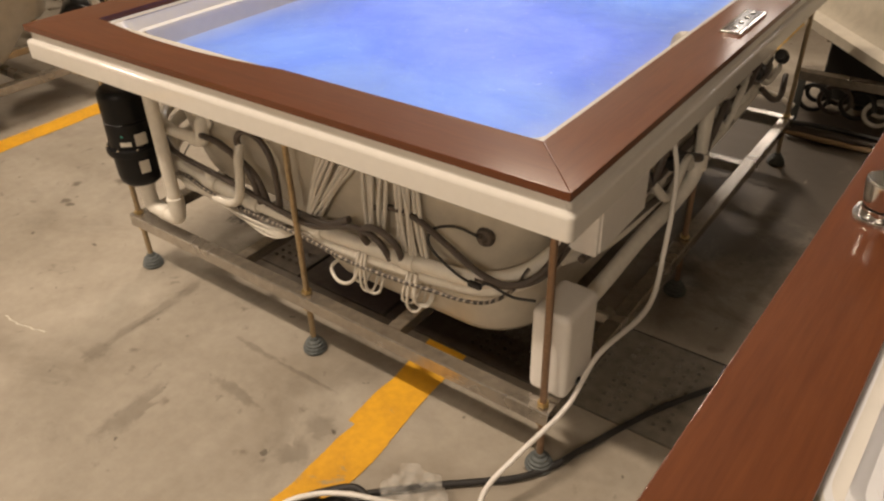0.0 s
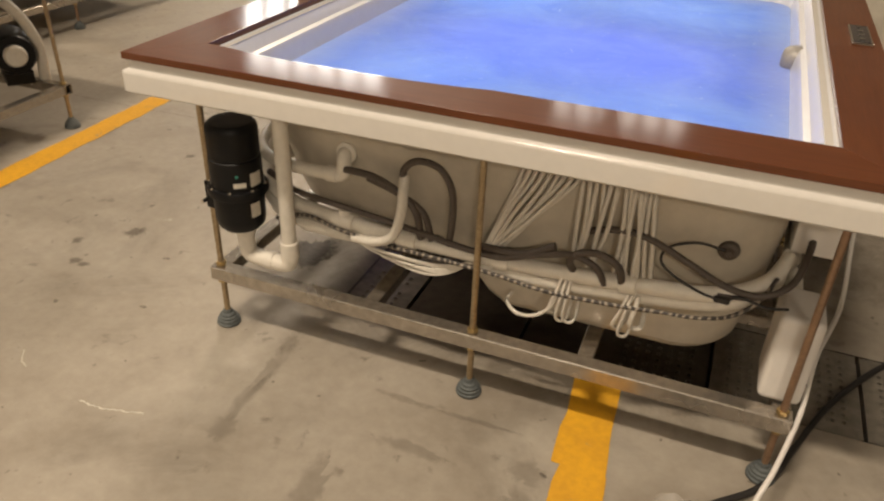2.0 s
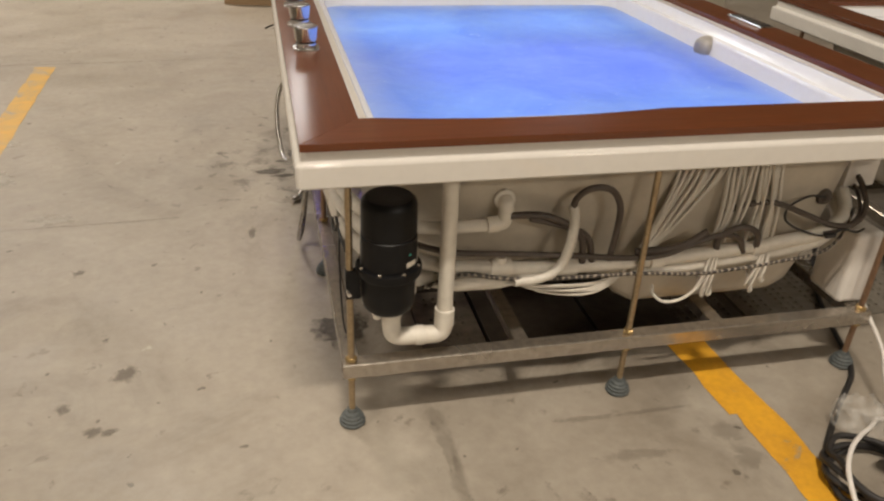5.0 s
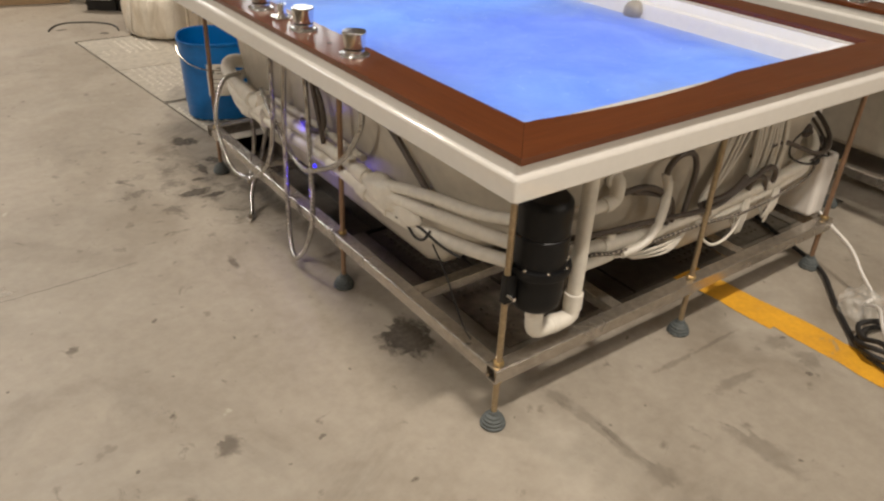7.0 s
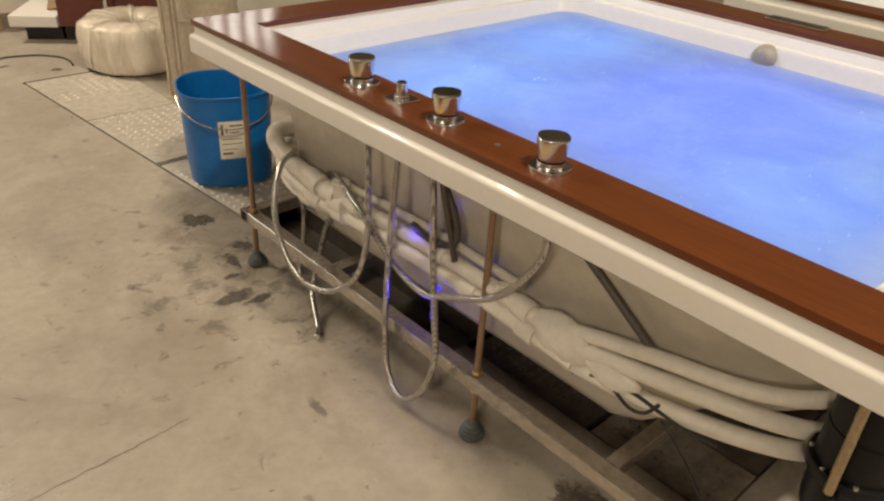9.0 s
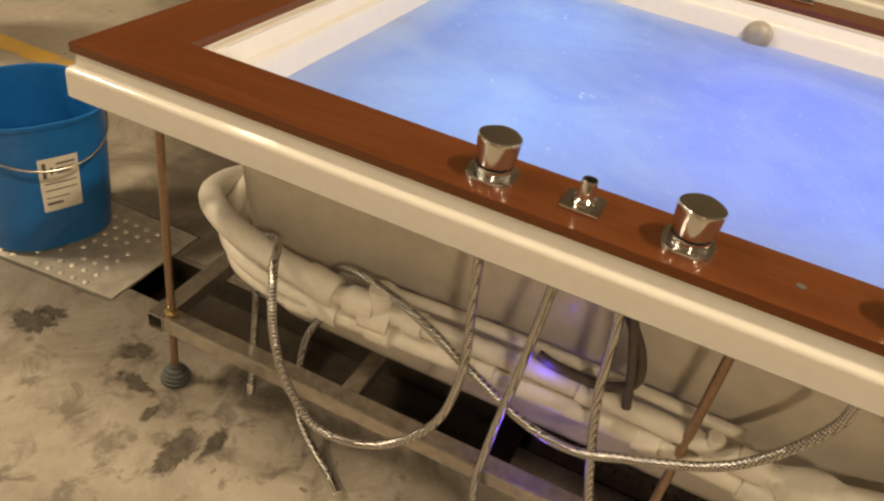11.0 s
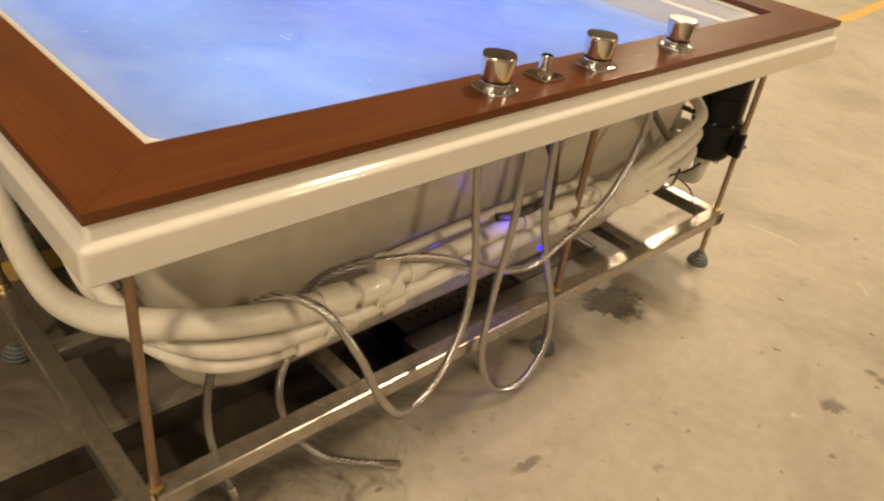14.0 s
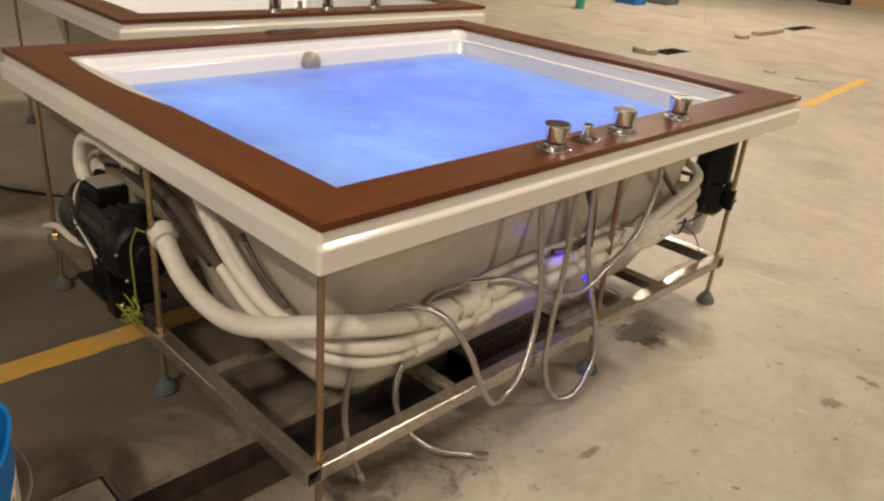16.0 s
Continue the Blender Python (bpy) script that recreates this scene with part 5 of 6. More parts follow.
hose("air_hose", [(0.000, 0.862, 0.69), (0.002, 0.840, 0.60), (0.004, 0.795, 0.520), (0.002, 0.788, 0.466), (0.000, 0.830, 0.440), (0.002, 0.895, 0.438), (0.010, 0.930, 0.440)], 0.0082, M_GREY, tub, GH)
hose("air_hose", [(-0.004, 0.840, 0.69), (-0.010, 0.825, 0.60), (-0.006, 0.800, 0.50), (0.0, 0.785, 0.42)], 0.007, M_GREY, tub, GH)

# blue indicator lights among the pipes
for lx, ly, lz in ((-0.014, 0.822, 0.345), (0.016, 0.940, 0.400)):
    part("indicator_light", lathe(bmesh.new(), [(0.003, 0), (0.006, 0.001), (0.006, 0.006), (0.003, 0.009)], 12, Matrix.Translation((lx, ly, lz)) @ pose(0, 0, 0, 0, -90, 0)), M_LED, tub, "small blue indicator light")
lamp("indicator_glow", "POINT", (-0.012, 0.925, 0.440), 0.042, (0.08, 0.04, 1.0), radius=0.006)
lamp("indicator_glow", "POINT", (-0.028, 0.905, 0.225), 0.15, (0.08, 0.04, 1.0), radius=0.01)

# pump on the back
PX, PY, PZ = 0.92, 1.652, 0.354
axis = Matrix.Translation((PX, PY, PZ)) @ pose(0, 0, 0, 0, 90, 0)
pump = part("pump", lathe(bmesh.new(), [(0.03, -0.13), (0.066, -0.128), (0.072, -0.115), (0.072, 0.075), (0.076, 0.078), (0.076, 0.086), (0.03, 0.09)], 28, axis), M_PUMP, tub, "dark grey electric water pump", 35)
for k in range(18):
    a = radians(360 / 18 * k)
    part("cooling_fin", boxed((-0.11, 0.069, -0.0022), (0.072, 0.081, 0.0022), 0.0, m=Matrix.Translation((PX, PY, PZ)) @ pose(0, 0, 0, math.degrees(a), 0, 0)), M_PUMP, pump, "", None)
part("fan_cover", lathe(bmesh.new(), [(0.03, 0.085), (0.076, 0.087), (0.080, 0.095), (0.078, 0.140), (0.060, 0.152), (0.02, 0.154)], 28, axis), M_PUMP, pump, "dark grey fan cover", 35)
part("volute", lathe(bmesh.new(), [(0.03, -0.222), (0.074, -0.220), (0.084, -0.206), (0.086, -0.198), (0.086, -0.158), (0.078, -0.132), (0.03, -0.128)], 32, axis), M_BLACK, pump, "round black pump housing", 35)
part("inlet_boss", lathe(bmesh.new(), [(0.012, -0.240), (0.032, -0.238), (0.036, -0.232), (0.036, -0.221)], 24, axis), M_BLACK, pump, "", 35)
for k in range(6):
    a = radians(60 * k + 15)
    part("bolt", lathe(bmesh.new(), [(0.005, 0), (0.0055, 0.004), (0.0035, 0.006)], 8, Matrix.Translation((PX - 0.219, PY + 0.077 * math.cos(a), PZ + 0.077 * math.sin(a))) @ pose(0, 0, 0, 0, -90, 0)), M_STEEL, pump, "", 40)
part("terminal_box", boxed((PX - 0.045, PY - 0.045, PZ + 0.070), (PX + 0.060, PY + 0.040, PZ + 0.118), 0.008), M_BLACK, pump, "black terminal box")
part("terminal_lid", boxed((PX - 0.035, PY - 0.036, PZ + 0.1185), (PX + 0.050, PY + 0.032, PZ + 0.126), 0.003), M_NOZZLE, pump, "grey box lid")
part("pump_foot", boxed((PX - 0.15, PY - 0.075, BEAM1 + 0.001), (PX + 0.10, PY + 0.065, BEAM1 + 0.014), 0.003), M_BLACK, pump)
part("pump_foot", boxed((PX - 0.06, PY - 0.04, BEAM1 + 0.012), (PX + 0.05, PY + 0.04, PZ - 0.062), 0.004), M_BLACK, pump)
bracket = part("foot_bracket", boxed((PX - 0.205, PY + 0.012, BEAM1 + 0.014), (PX - 0.150, PY + 0.086, BEAM1 + 0.085), 0.008), M_BLACK, pump, "black foot bracket")
for dy in (0.03, 0.068):
    part("bracket_bolt", lathe(bmesh.new(), [(0.006, 0), (0.0065, 0.004), (0.004, 0.007)], 8, Matrix.Translation((PX - 0.205, PY + dy, BEAM1 + 0.052)) @ pose(0, 0, 0, 0, -90, 0)), M_STEEL, bracket, "", 40)
part("union_nut", lathe(bmesh.new(), [(0.026, 0.080), (0.034, 0.083), (0.034, 0.110), (0.024, 0.114)], 12, Matrix.Translation((PX - 0.175, PY, PZ))), M_BLACK, pump)
pipe([(1.045, 1.618, 0.375), (1.075, 1.615, 0.400), (1.145, 1.608, 0.452), (1.130, 1.602, 0.522), (1.055, 1.598, 0.553), (0.95, 1.595, 0.552), (0.86, 1.592, 0.546), (0.79, 1.588, 0.545)], 0.0185, "white pipe loop above the pump")
part("hose_clamp", collar(bmesh.new(), (1.035, 1.632, 0.425), (1.010, 1.628, 0.470), 0.016, 12), M_BLACK, pump, "black clamp")
hose("air_hose", [(0.90, 1.585, 0.545), (0.78, 1.580, 0.530), (0.64, 1.578, 0.495), (0.50, 1.580, 0.445), (0.40, 1.582, 0.405)], 0.015, M_GREY, tub, GH)
hose("air_hose", [(0.86, 1.600, 0.520), (0.72, 1.592, 0.500), (0.58, 1.588, 0.455), (0.46, 1.588, 0.415)], 0.010, M_RUBBER, tub, "black rubber hose")
rnd = random.Random(11)
for k in range(7):
    bx, bz = 0.655 + rnd.uniform(-0.02, 0.03), 0.225 + rnd.uniform(-0.01, 0.02)
    hose("earth_wire", [(bx + rnd.uniform(-0.045, 0.045), 1.700 + rnd.uniform(-0.015, 0.015), bz + rnd.uniform(-0.025, 0.03)) for _ in range(5)], 0.0022, M_GREEN, tub, "loose green and yellow wires", 6, 6)
hose("earth_wire", [(0.60, 1.672, 0.462), (0.625, 1.682, 0.458), (0.645, 1.690, 0.41), (0.642, 1.692, 0.34), (0.645, 1.690, 0.26)], 0.0022, M_GREEN, tub, "loose green and yellow wires", 6, 6)
hose("air_hose", [(FX + 0.01, FY, 0.21), (1.25, 1.66, 0.24), (1.12, 1.65, 0.235), (1.0, 1.62, 0.26)], 0.010, M_TUBE, tub, "milky white air tube")

# boxes, pipes and hoses on the side towards the empty tub
ctrl = part("control_box", boxed((1.272, 0.026, BEAM1 + 0.003), (1.356, 0.150, 0.385), 0.014, 3), M_BOX, tub, "white plastic control box with round edges", 40)
part("cable_gland", lathe(bmesh.new(), [(0.009, 0), (0.010, 0.004), (0.007, 0.014)], 12, Matrix.Translation((1.357, 0.08, 0.20)) @ pose(0, 0, 0, 0, 90, 0)), M_BLACK, ctrl)
heater = part("heater_box", boxed((1.262, 0.118, 0.474), (1.352, 0.335, 0.640), 0.006, 2), M_BOX, tub, "white rectangular electronics box below the rim", 40)
part("cover", boxed((1.351, 0.126, 0.482), (1.356, 0.327, 0.634), 0.002), M_BOX, heater)
pipe([(1.27, 0.12, 0.46), (1.283, 0.30, 0.435), (1.285, 0.60, 0.42), (1.285, 0.95, 0.42), (1.28, 1.30, 0.43), (1.24, 1.52, 0.44), (1.10, 1.58, 0.45)], 0.018)
pipe([(1.268, 0.14, 0.43), (1.290, 0.32, 0.385), (1.292, 0.62, 0.37), (1.292, 1.00, 0.375), (1.285, 1.32, 0.385)], 0.0155)
pipe([(1.25, 0.55, 0.60), (1.28, 0.72, 0.55), (1.30, 0.95, 0.50), (1.30, 1.25, 0.50), (1.29, 1.45, 0.55)], 0.0195)
hose("air_hose", [(1.30, 0.30, 0.45), (1.305, 0.50, 0.45), (1.31, 0.75, 0.47), (1.305, 1.05, 0.455), (1.30, 1.35, 0.47)], 0.010, M_GREY, tub, GH)
hose("air_hose", [(1.298, 0.17, 0.42), (1.318, 0.40, 0.42), (1.315, 0.60, 0.40), (1.31, 0.90, 0.43)], 0.0082, M_GREY, tub, GH)
for yy in (0.52, 0.84, 1.12, 1.34):
    fitting((1.285, yy, 0.421), (1.285, yy + 0.05, 0.421), 0.0235)
pipe([(1.338, 0.69, 0.665), (1.338, 0.69, 0.55), (1.338, 0.69, 0.43)], 0.0165)
fitting((1.338, 0.69, 0.45), (1.338, 0.69, 0.405), 0.0215)
pipe([(1.338, 0.69, 0.42), (1.334, 0.66, 0.38), (1.322, 0.58, 0.345), (1.312, 0.44, 0.330), (1.312, 0.28, 0.318), (1.312, 0.135, 0.315)], 0.018, "white pipe sloping down beside the leg")
rnd = random.Random(23)
for k in range(9):
    y0, z0 = 0.34 + 0.115 * k, rnd.uniform(0.40, 0.58)
    hose("air_hose", [(1.325 + rnd.uniform(-0.02, 0.01), y0, z0), (1.338, y0 + 0.05, z0 - rnd.uniform(0.01, 0.07)), (1.342, y0 + 0.13, z0 - rnd.uniform(-0.04, 0.08)), (1.325, y0 + 0.22, z0 + rnd.uniform(-0.06, 0.04))], rnd.choice((0.006, 0.009, 0.011)), M_TUBE if k % 3 == 1 else M_GREY, tub, "milky white air tube" if k % 3 == 1 else GH)
for k, (y0, z0) in enumerate(((0.40, 0.50), (0.60, 0.47), (0.92, 0.44), (1.16, 0.50), (1.40, 0.46))):
    part("connector", lathe(bmesh.new(), [(0.012, 0), (0.020, 0.003), (0.020, 0.030), (0.016, 0.034), (0.016, 0.050), (0.010, 0.054)], 14, Matrix.Translation((1.322, y0 * LONG, z0)) @ pose(0, 0, 0, 90 if k % 2 else 60, 0, 0)), M_RUBBER, tub, "black plastic hose connector", 40)

# ---------------------------------------------------------------- cables and clutter on the floor
def cable(name, pts, r, mat, label, cat="cable", sub=9, seg=9):
    return solo(name, sweep(bmesh.new(), spline(pts, sub), r, seg), mat, label, cat, smooth=60)


cable("power_cable", [(1.372, 0.40, 0.60), (1.392, 0.385, 0.53), (1.406, 0.34, 0.40), (1.413, 0.27, 0.287), (1.374, 0.13, 0.240), (1.362, 0.03, 0.17), (1.327, -0.10, 0.125), (1.300, -0.17, 0.075), (1.308, -0.22, 0.018), (1.285, -0.222, 0.0065), (1.235, -0.235, 0.020), (1.18, -0.28, 0.060), (1.137, -0.311, 0.078), (1.09, -0.336, 0.084), (1.039, -0.371, 0.082), (0.996, -0.425, 0.070), (0.985, -0.50, 0.030), (1.03, -0.56, 0.008)], 0.0055, M_BOX, "white power cable hanging from the tub onto the floor")
coil_pts = [(1.70, 0.62, 0.010), (1.58, 0.47, 0.010), (1.47, 0.29, 0.010), (1.385, 0.09, 0.010), (1.355, 0.010, 0.010), (1.310, -0.060, 0.010), (1.246, -0.118, 0.010), (1.171, -0.183, 0.010), (1.095, -0.256, 0.010), (1.037, -0.317, 0.011), (1.006, -0.365, 0.012)]
for k in range(44):
    a = radians(165 + 30 * k)
    rr = 0.105 + 0.012 * math.sin(1.7 * k)
    coil_pts.append((1.105 + rr * math.cos(a), -0.405 + rr * math.sin(a), 0.012 + 0.0165 * (k // 12) + 0.002 * math.sin(2.1 * k)))
cable("coiled_cable", coil_pts, 0.0072, M_RUBBER, "thick black cable lying in a coil on the floor", sub=5)


def bag_mesh():
    bm = bmesh.new()
    bmesh.ops.create_icosphere(bm, subdivisions=4, radius=1.0)
    for v in bm.verts:
        k = 1 + 0.30 * noise.fractal(v.co * 2.2 + Vector((3.1, 0, 0)), 0.8, 2.2, 4)
        up = max(0.0, v.co.z * 0.5 + 0.5)
        co = Vector((v.co.x * (0.085 - 0.035 * up), v.co.y * (0.075 - 0.03 * up), up * 0.085)) * k
        v.co = Vector((1.180, -0.245, 0.004)) + co
    return bm


solo("plastic_bag", bag_mesh(), M_BAG, "crumpled clear plastic bag beside the cable coil on the floor", "plastic bag", smooth=70)
adapter = thing("extension_socket", "white extension socket lying on the black cable coil", "extension socket", at=(1.188, -0.385, 0.070), turn=18)
part("case", boxed((-0.060, -0.028, 0.0), (0.060, 0.028, 0.030), 0.006, 2), M_BOX, adapter)
part("socket_plate", boxed((-0.022, -0.021, 0.0295), (0.022, 0.021, 0.032), 0.002), M_RUBBER, adapter)
part("switch", boxed((-0.048, -0.006, 0.0295), (-0.038, 0.006, 0.033), 0.002), M_REDWOOD, adapter)
for k in (-1, 1):
    part("pin_hole", boxed((k * 0.008 - 0.002, -0.008, 0.0318), (k * 0.008 + 0.002, 0.008, 0.0326)), M_LABEL, adapter)

# blue bucket on the drain cover
BKX, BKY = 0.258, 2.268
bucket = thing("bucket", "blue plastic bucket with paper label standing on a drain cover", "bucket", at=(BKX, BKY, 0.0050), turn=-22)
H = 0.340
part("body", lathe(bmesh.new(), [(0.02, 0.0), (0.138, 0.0), (0.146, 0.006), (0.149, 0.06), (0.151, 0.062), (0.158, H - 0.012), (0.162, H - 0.010), (0.163, H), (0.157, H), (0.154, H - 0.014), (0.146, 0.07), (0.140, 0.010), (0.02, 0.008)], 48, None, 0.7), M_BLUE, bucket, "", 45)
handle_pts = [(0.165 * math.cos(radians(a)) * (1.08 - 0.07 * abs(math.cos(radians(a)))), 0.180 * math.sin(radians(a)), H - 0.03 - 0.075 * abs(math.sin(radians(a)))) for a in range(182, 359, 16)]
part("handle", sweep(bmesh.new(), spline(handle_pts, 4), 0.0026, 8), M_STEEL, bucket, "thin wire handle hanging down")


def wrap_patch(a0, a1, z0, z1, off, cols=8):
    """A sheet that hugs the bucket's side."""
    bm, rows = bmesh.new(), []
    for k in range(cols + 1):
        a = radians(a0 + (a1 - a0) * k / cols)
        kk = (abs(math.cos(a)) ** 2.7 + abs(math.sin(a)) ** 2.7) ** (-1 / 2.7)
        col = []
        for z in (z0, z1):
            r = (0.151 + 0.007 * (z - 0.062) / (H - 0.074)) * kk + off
            col.append(bm.verts.new((r * math.cos(a), r * math.sin(a), z)))
        rows.append(col)
    for p, q in zip(rows, rows[1:]):
        bm.faces.new((p[0], q[0], q[1], p[1]))
    return bm


label_part = part("label", wrap_patch(254, 286, 0.115, 0.255, 0.0008), M_LABEL, bucket, "white paper label with dark print")
for a0, a1, z0, z1 in ((257, 260, 0.205, 0.245), (263, 265, 0.212, 0.232), (268, 283, 0.236, 0.241), (268, 283, 0.224, 0.228), (268, 280, 0.212, 0.216), (257, 283, 0.188, 0.191), (257, 283, 0.170, 0.173), (257, 276, 0.150, 0.153), (257, 270, 0.132, 0.140)):
    part("print_bar", wrap_patch(a0, a1, z0, z1, 0.0014, 4), M_INK, label_part)

# wrapped roll, post and drum behind the bucket
bm = bmesh.new()
prof = [(0.065, 0.03), (0.075, 0.012), (0.16, 0.0), (0.225, 0.004), (0.255, 0.03), (0.262, 0.09), (0.262, 0.19), (0.252, 0.252), (0.225, 0.276), (0.150, 0.282), (0.090, 0.268), (0.070, 0.22)]
seg, rings = 64, []
for r, z in prof:
    ring, z = [], z * 0.86
    for i in range(seg):
        a = 2 * math.pi * i / seg
        w = noise.fractal(Vector((3 * math.cos(a), 3 * math.sin(a), z * 3)), 0.9, 2.2, 3)
        ring.append((0.52 + (r + 0.012 * w) * math.cos(a), 3.70 + (r + 0.012 * w) * math.sin(a), max(0.001, z + 0.008 * w)))
    rings.append(ring)
loft(bm, rings, loop=True)
roll = thing("wrapped_roll", "cream hose roll wrapped in clear stretch film on the floor", "wrapped roll")
part("coil", bm, M_WRAP, roll, smooth=60)
for a0, wide, lean in ((15, 13, 0.10), (72, 10, -0.12), (128, 14, 0.08), (190, 11, 0.14), (222, 9, -0.10), (251, 12, 0.06), (279, 10, -0.14), (318, 13, 0.12)):
    rings = []
    for r, z in prof:
        z *= 0.86
        ring = []
        for k in range(5):
            a = math.radians(a0 + wide * (k / 4 - 0.5)) + lean * (z - 0.1) * 4
            w = noise.fractal(Vector((3 * math.cos(a), 3 * math.sin(a), z * 3)), 0.9, 2.2, 3)
            out = 0.0035 if 0 < k < 4 else 0.0015
            rr = r + 0.012 * w + (out if r > 0.14 else -out)
            ring.append((0.52 + rr * math.cos(a), 3.70 + rr * math.sin(a), max(0.0005, z + 0.008 * w + (out if z > 0.2 else 0))))
        rings.append(ring)
    band = bmesh.new()
    cols = [[band.verts.new(p) for p in ring] for ring in rings]
    for p, q in zip(cols, cols[1:] + cols[:1]):
        for k in range(4):
            band.faces.new((p[k], p[k + 1], q[k + 1], q[k]))
    part("film_band", band, M_FILM, roll, "overlapping band of stretch film", 60)
post = thing("steel_post", "cream-painted steel channel post standing on the concrete floor", "post", at=(0.468, 3.145, 0), turn=-36)
part("web", boxed((-0.022, -0.004, 0.006), (0.022, 0.004, 2.4), 0.0015), M_CREAM, post)
for k in (-1, 1):
    part("flange", boxed((k * 0.027 - 0.005, -0.030, 0.006), (k * 0.027 + 0.005, 0.030, 2.4), 0.002), M_CREAM, post)
part("foot_plate", boxed((-0.042, -0.040, 0.0), (0.042, 0.040, 0.0065), 0.002), M_CREAM, post)
drum = thing("metal_drum", "pale grey metal drum with a dark motor on top", "drum", at=(0.752, 3.385, 0))
part("body", lathe(bmesh.new(), [(0.15, 0.0), (0.165, 0.004), (0.165, 0.28), (0.169, 0.285), (0.169, 0.295), (0.165, 0.30), (0.165, 0.60), (0.15, 0.62), (0.03, 0.63)], 32), M_CREAM, drum)
part("motor", lathe(bmesh.new(), [(0.03, 0.628), (0.07, 0.632), (0.075, 0.65), (0.075, 0.76), (0.055, 0.79), (0.02, 0.80)], 20, pose(-0.08, -0.06, 0)), M_FOOT, drum)
part("bracket", boxed((-0.17, -0.10, 0.48), (-0.10, -0.02, 0.66), 0.01), M_REDWOOD, drum)

# low platform and red cabinet at the far side
bench = thing("low_platform", "cream slab on a dark base beside a red cabinet", "platform", at=(0.135, 4.400, 0), turn=-35)
part("slab", boxed((0.0, -0.02, 0.086), (0.245, 0.52, 0.146), 0.006), M_BOX, bench)
# shadow below the slab is put into the base's black colour
part("base", boxed((0.05, 0.06, 0.0), (0.240, 0.48, 0.087), 0.004), M_RUBBER, bench, "recessed base, black with the shadow under the slab")
solo("brown_sheet", boxed((0, 0, 0), (0.13, 0.20, 0.012), 0.003, m=Matrix.Translation((0.33, 4.39, 0.1465)) @ pose(0, 0, 0, 0, 0, -20)), M_CARD, "flat brown board piece lying on the cream slab", "board")
cab = thing("red_cabinet", "dark red wooden cabinet behind the wrapped roll", "cabinet", at=(0.135, 4.400, 0), turn=-35)
part("body", boxed((0.250, 0.0, 0.086), (0.850, 0.42, 1.0), 0.006), M_REDWOOD, cab)
part("plinth", boxed((0.255, 0.06, 0.0), (0.840, 0.40, 0.087)), M_RUBBER, cab)
for d0, d1 in ((0.256, 0.546), (0.554, 0.844)):
    door = part("door", boxed((d0, -0.014, 0.095), (d1, -0.001, 0.99), 0.004), M_REDWOOD, cab)
    part("handle", boxed((d1 - 0.045, -0.026, 0.15), (d1 - 0.030, -0.0135, 0.30), 0.003), M_BOX, door, "pale upright handle")
carton = thing("cardboard_box", "brown cardboard box standing on the floor", "cardboard box", at=(0.05, 4.90, 0), turn=-12)
part("body", boxed((-0.42, -0.20, 0.0), (0.16, 0.20, 0.36), 0.006), M_CARD, carton)
part("tape", boxed((-0.41, -0.2025, 0.095), (0.15, -0.1995, 0.125), 0.0005), M_LABEL, carton, "pale strip of tape")
cable("floor_strap", [(-0.115, 3.98, 0.004), (-0.07, 4.07, 0.004), (0.0, 4.125, 0.004), (0.09, 4.11, 0.004), (0.17, 4.07, 0.004), (0.235, 3.99, 0.004), (0.25, 3.90, 0.004), (0.24, 3.83, 0.004)], 0.005, M_RUBBER, "dark strap lying in a curve on the floor", "strap")
cable("bent_wire", [(0.40, 2.78, 0.004), (0.44, 2.92, 0.05), (0.50, 2.99, 0.10)], 0.004, M_STEEL, "bent metal wire leaning on the post", "wire")

# rack of coiled hoses and a tipped shell behind the tub
rack = thing("hose_rack", "low steel rack with coiled dark hoses, standing behind the bathtub", "hose rack", at=(1.55, 2.25, 0))
for ry in (-0.22, 0.28):
    part("beam", beam_mesh((-0.30, ry - 0.018, 0.185), (0.42, ry + 0.018, 0.222)), M_STEEL, rack, "pale steel tube", None)
for rx in (-0.27, 0.39):
    for ry in (-0.22, 0.28):
        part("post", boxed((rx - 0.012, ry - 0.012, 0.0), (rx + 0.012, ry + 0.012, 0.186), 0.002), M_FOOT, rack)
# added panel, its black stands in for the shade behind the coils
part("back_panel", boxed((-0.255, 0.12, 0.0), (0.375, 0.14, 0.30), 0.004), M_RUBBER, rack, "black panel added for the dark gap behind the hoses")
rnd = random.Random(5)
for k in range(8):
    ox, oz, rr = -0.22 + 0.077 * k, 0.10 + rnd.uniform(-0.01, 0.02), rnd.uniform(0.045, 0.068)
    pts = [(ox + rr * (1 - 0.03 * j) * math.cos(radians(45 * j)), -0.225 + 0.008 * j, oz + rr * (1 - 0.03 * j) * math.sin(radians(45 * j))) for j in range(19)]
    part("coil", sweep(bmesh.new(), spline(pts, 4), 0.0085, 8), (M_RUBBER, M_GREY, M_RUBBER, M_TUBE)[k % 4], rack, "", 60)
for k in range(5):
    pts = [(-0.26 + 0.16 * j, -0.29 - 0.014 * k + rnd.uniform(-0.02, 0.02), 0.012 + 0.016 * (k % 3) + rnd.uniform(0, 0.012)) for j in range(5)]
    part("hose", sweep(bmesh.new(), spline(pts, 5), 0.010, 8), (M_CARD, M_GREY, M_RUBBER)[k % 3], rack, "", 60)
rings = []
for o, z in ((0.0, 0.34), (0.0, 0.375), (0.05, 0.385), (0.075, 0.42), (0.11, 0.62), (0.16, 0.74), (0.26, 0.78)):
    rings.append(at_height(rrect(-0.62 + o, -0.42 + o, 0.62 - o, 0.42 - o, 0.05, 8), z - 0.34))
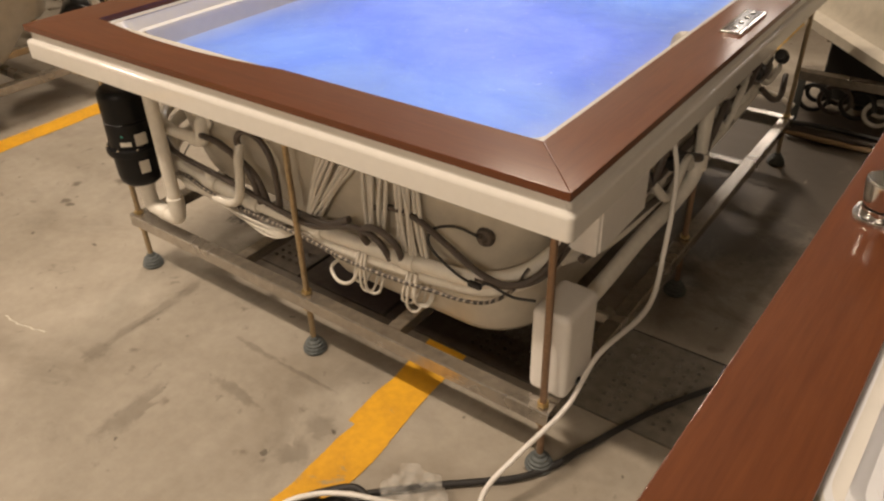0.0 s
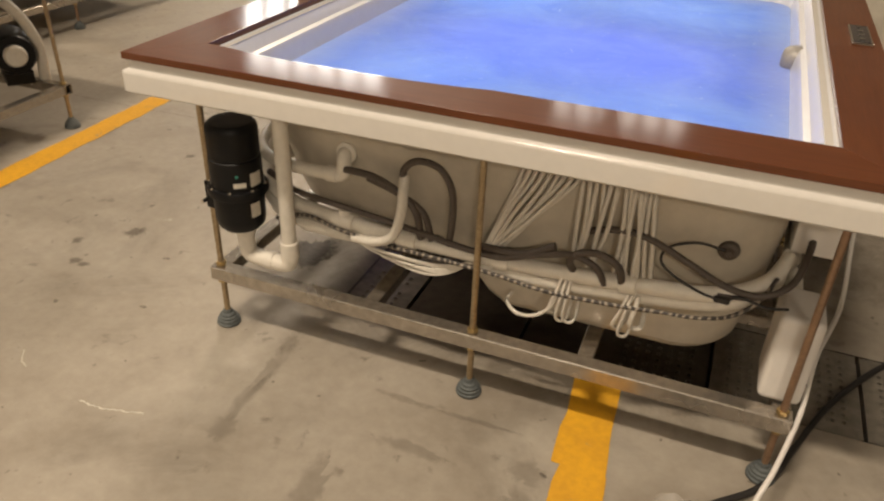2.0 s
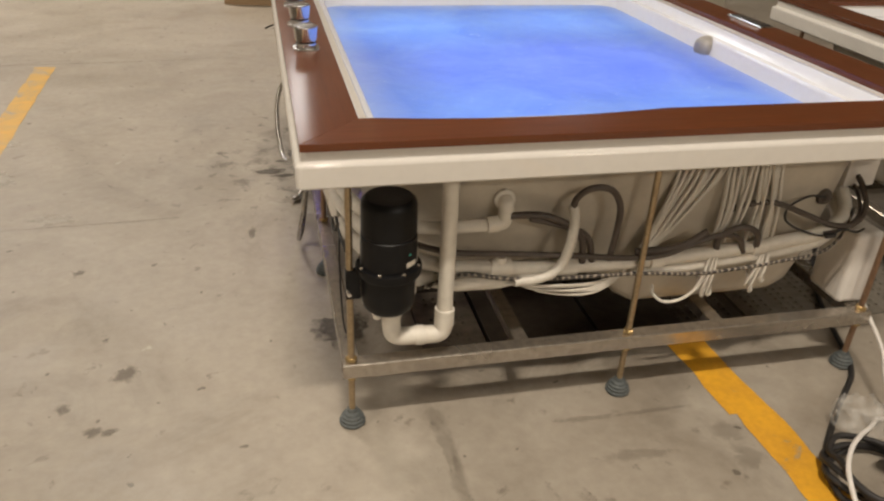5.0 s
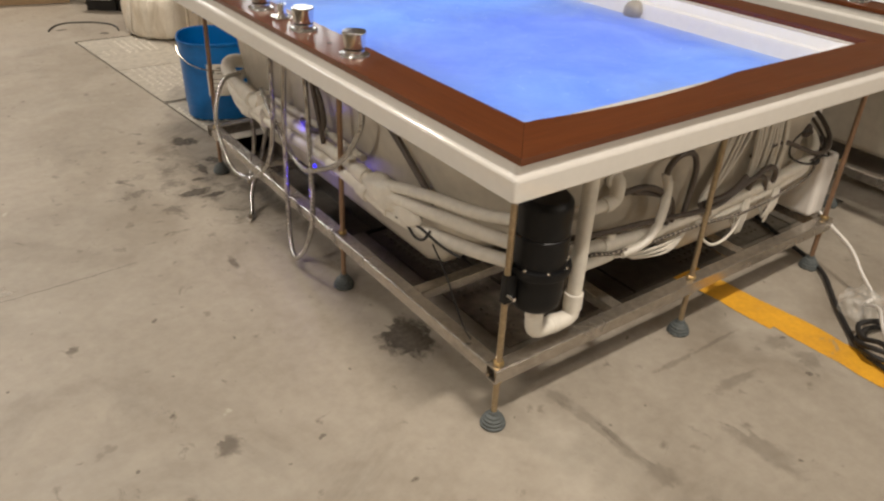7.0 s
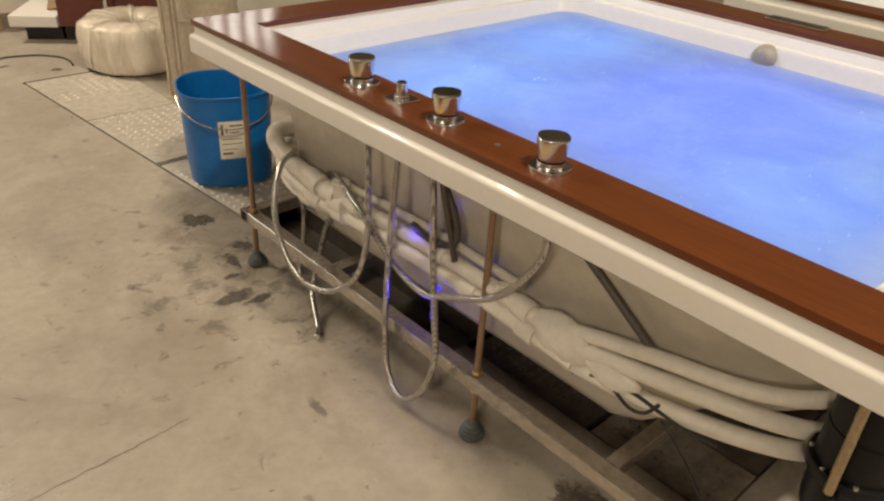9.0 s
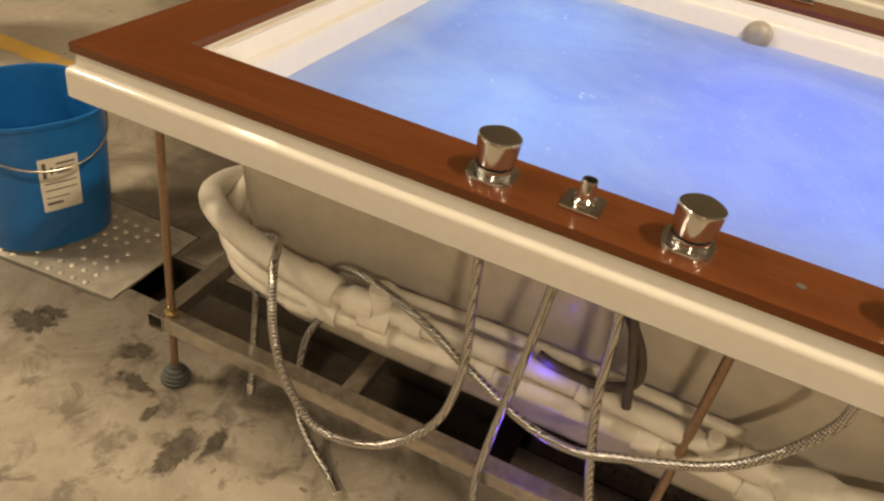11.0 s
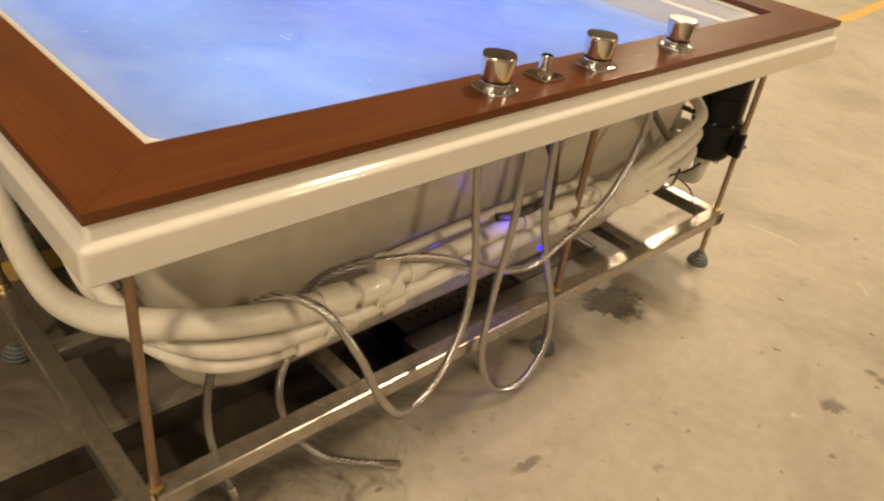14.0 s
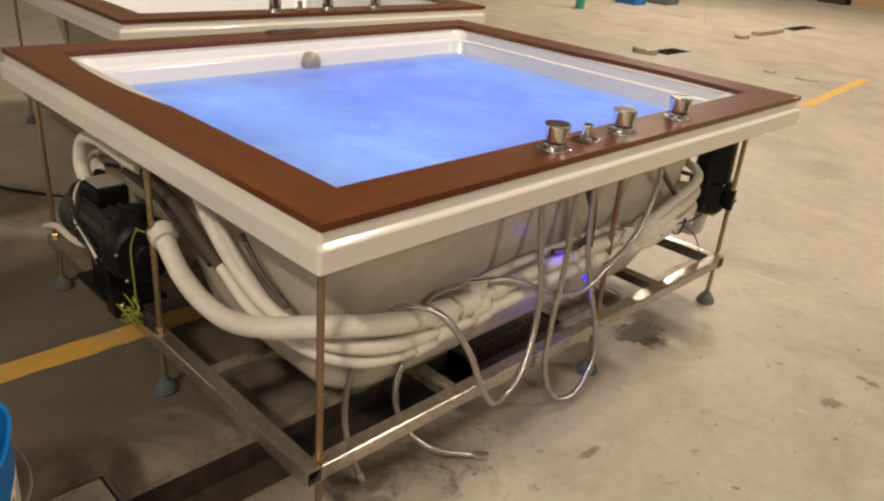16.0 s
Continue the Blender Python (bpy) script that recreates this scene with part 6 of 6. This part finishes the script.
shell = thing("tub_shell", "upturned cream fibreglass tub shell on trestles", "tub shell", at=(1.80, 2.50, 0.32), turn=40)
part("moulding", loft(bmesh.new(), rings), M_FIBRE, shell, "", 40)
for tx in (-0.10, 0.45):
    part("trestle", boxed((tx - 0.03, -0.02, -0.32), (tx + 0.03, 0.36, 0.001), 0.004), M_FOOT, shell)

# far side of the hall
drum2 = thing("blue_crate", "blue plastic crate on the floor at the far side", "crate", at=(5.55, -8.05, 0))
part("body", boxed((-0.18, -0.16, 0.0), (0.18, 0.16, 0.34), 0.02), M_BLUE, drum2)
part("rim", boxed((-0.195, -0.175, 0.30), (0.195, 0.175, 0.325), 0.006), M_BLUE, drum2)
box2 = thing("grey_case", "grey case standing beside a blue crate", "case", at=(5.45, -8.75, 0))
part("body", boxed((-0.20, -0.20, 0.0), (0.20, 0.20, 0.30), 0.015), M_FOOT, box2)
part("lid", boxed((-0.21, -0.21, 0.301), (0.21, 0.21, 0.33), 0.008), M_GREY, box2)
solo("teal_cup", lathe(bmesh.new(), [(0.02, 0.0), (0.055, 0.0), (0.06, 0.006), (0.07, 0.15), (0.066, 0.15), (0.056, 0.012), (0.02, 0.010)], 20, Matrix.Translation((5.40, -6.57, 0))), M_TEAL, "small teal plastic cup on the floor", "cup")
stackm = thing("board_stack", "stack of brown boards with a dark box near the wall", "board stack", at=(4.1, -13.6, 0))
for k in range(4):
    part("board", boxed((-0.6, -0.3, 0.06 * k), (0.1, 0.3, 0.06 * k + 0.055), 0.004), M_CARD, stackm)
part("dark_box", boxed((0.2, -0.3, 0.0), (0.7, 0.3, 0.22), 0.01), M_RUBBER, stackm)

# pump and pipe standing on the frame of the tub beside the worn stripe
pump2 = thing("spare_pump", "black pump with white cap on a bathtub frame", "pump", at=(-1.505, 0.79, BEAM1 + 0.001), turn=-35)
part("body", lathe(bmesh.new(), [(0.03, -0.11), (0.07, -0.105), (0.078, -0.09), (0.078, 0.06), (0.07, 0.075), (0.03, 0.078)], 24, Matrix.Translation((0, 0, 0.12)) @ pose(0, 0, 0, 0, 90, 0)), M_BLACK, pump2)
part("cap", lathe(bmesh.new(), [(0.034, 0.072), (0.042, 0.078), (0.042, 0.092), (0.034, 0.102), (0.012, 0.106)], 22, Matrix.Translation((0, 0, 0.12)) @ pose(0, 0, 0, 0, 90, 0)), M_PVC, pump2, "round white plastic cap")
part("foot", boxed((-0.09, -0.05, 0.0), (0.06, 0.05, 0.05), 0.004), M_BLACK, pump2)
part("outlet_pipe", sweep(bmesh.new(), spline([(0.02, 0.09, 0.0), (0.022, 0.088, 0.15), (-0.01, 0.02, 0.29), (-0.09, -0.12, 0.37), (-0.22, -0.24, 0.39)], 7), 0.021, 12), M_PVC, pump2, "curved white plastic pipe")

# white plastic sheet hanging over the frame of the tub at the back
bm = bmesh.new()
bmesh.ops.create_icosphere(bm, subdivisions=4, radius=1.0)
for v in bm.verts:
    k = 1 + 0.35 * noise.fractal(v.co * 2.4 + Vector((7.7, 0, 0)), 0.8, 2.2, 4)
    wide = 0.55 + 0.45 * max(0.0, v.co.z)
    v.co = Vector((-2.345 + v.co.x * 0.045 * k * wide, 2.70 + v.co.y * 0.075 * k * wide, 0.155 + v.co.z * 0.105))
solo("plastic_sheet", bm, M_TUBE, "crumpled white plastic sheet hanging over a bathtub frame", "plastic sheet", smooth=60)

# wires over the pump and a cable on the floor behind it
for k, wz in enumerate((0.47, 0.455, 0.44)):
    hose("pump_wire", [(PX + 0.09, 1.66, 0.46), (PX + 0.05 - 0.02 * k, 1.70, wz - 0.02), (PX - 0.03, 1.722, wz - 0.06 - 0.01 * k), (PX - 0.09 + 0.02 * k, 1.728, 0.395), (PX - 0.14, 1.722, 0.36 - 0.02 * k)], 0.0035, M_PVC if k == 1 else M_RUBBER, tub, "thin wires over the pump")
cable("floor_cable", [(1.62, 1.27, 0.006), (1.80, 1.29, 0.006), (2.0, 1.34, 0.006), (2.13, 1.44, 0.006), (2.32, 1.56, 0.006), (2.6, 1.62, 0.006)], 0.006, M_RUBBER, "black cable on the floor behind the bathtub")


def rubble(x, y, size, turn, seed):
    """A broken flat piece of concrete."""
    rnd = random.Random(seed)
    poly = [(size[0] * math.cos(a) * rnd.uniform(0.75, 1.1), size[1] * math.sin(a) * rnd.uniform(0.75, 1.1)) for a in (radians(45 * k + rnd.uniform(-12, 12)) for k in range(8))]
    ob = solo("concrete_slab_piece", prism(poly, 0.0, size[2], 0.01), M_CONC, "pale broken concrete piece beside a floor pit", "rubble", "broken concrete pieces", smooth=None)
    ob.matrix_world = pose(x, y, 0, 0, 0, turn)


rubble(2.96, -4.36, (0.14, 0.10, 0.05), 20, 1)
rubble(3.09, -4.47, (0.08, 0.07, 0.04), 70, 2)
rubble(3.13, -7.42, (0.10, 0.55, 0.05), 3, 3)
rubble(3.08, -6.62, (0.10, 0.16, 0.04), 10, 4)
rubble(1.90, -4.76, (0.06, 0.05, 0.02), 40, 5)
rubble(1.545, -4.73, (0.10, 0.06, 0.015), 15, 6)
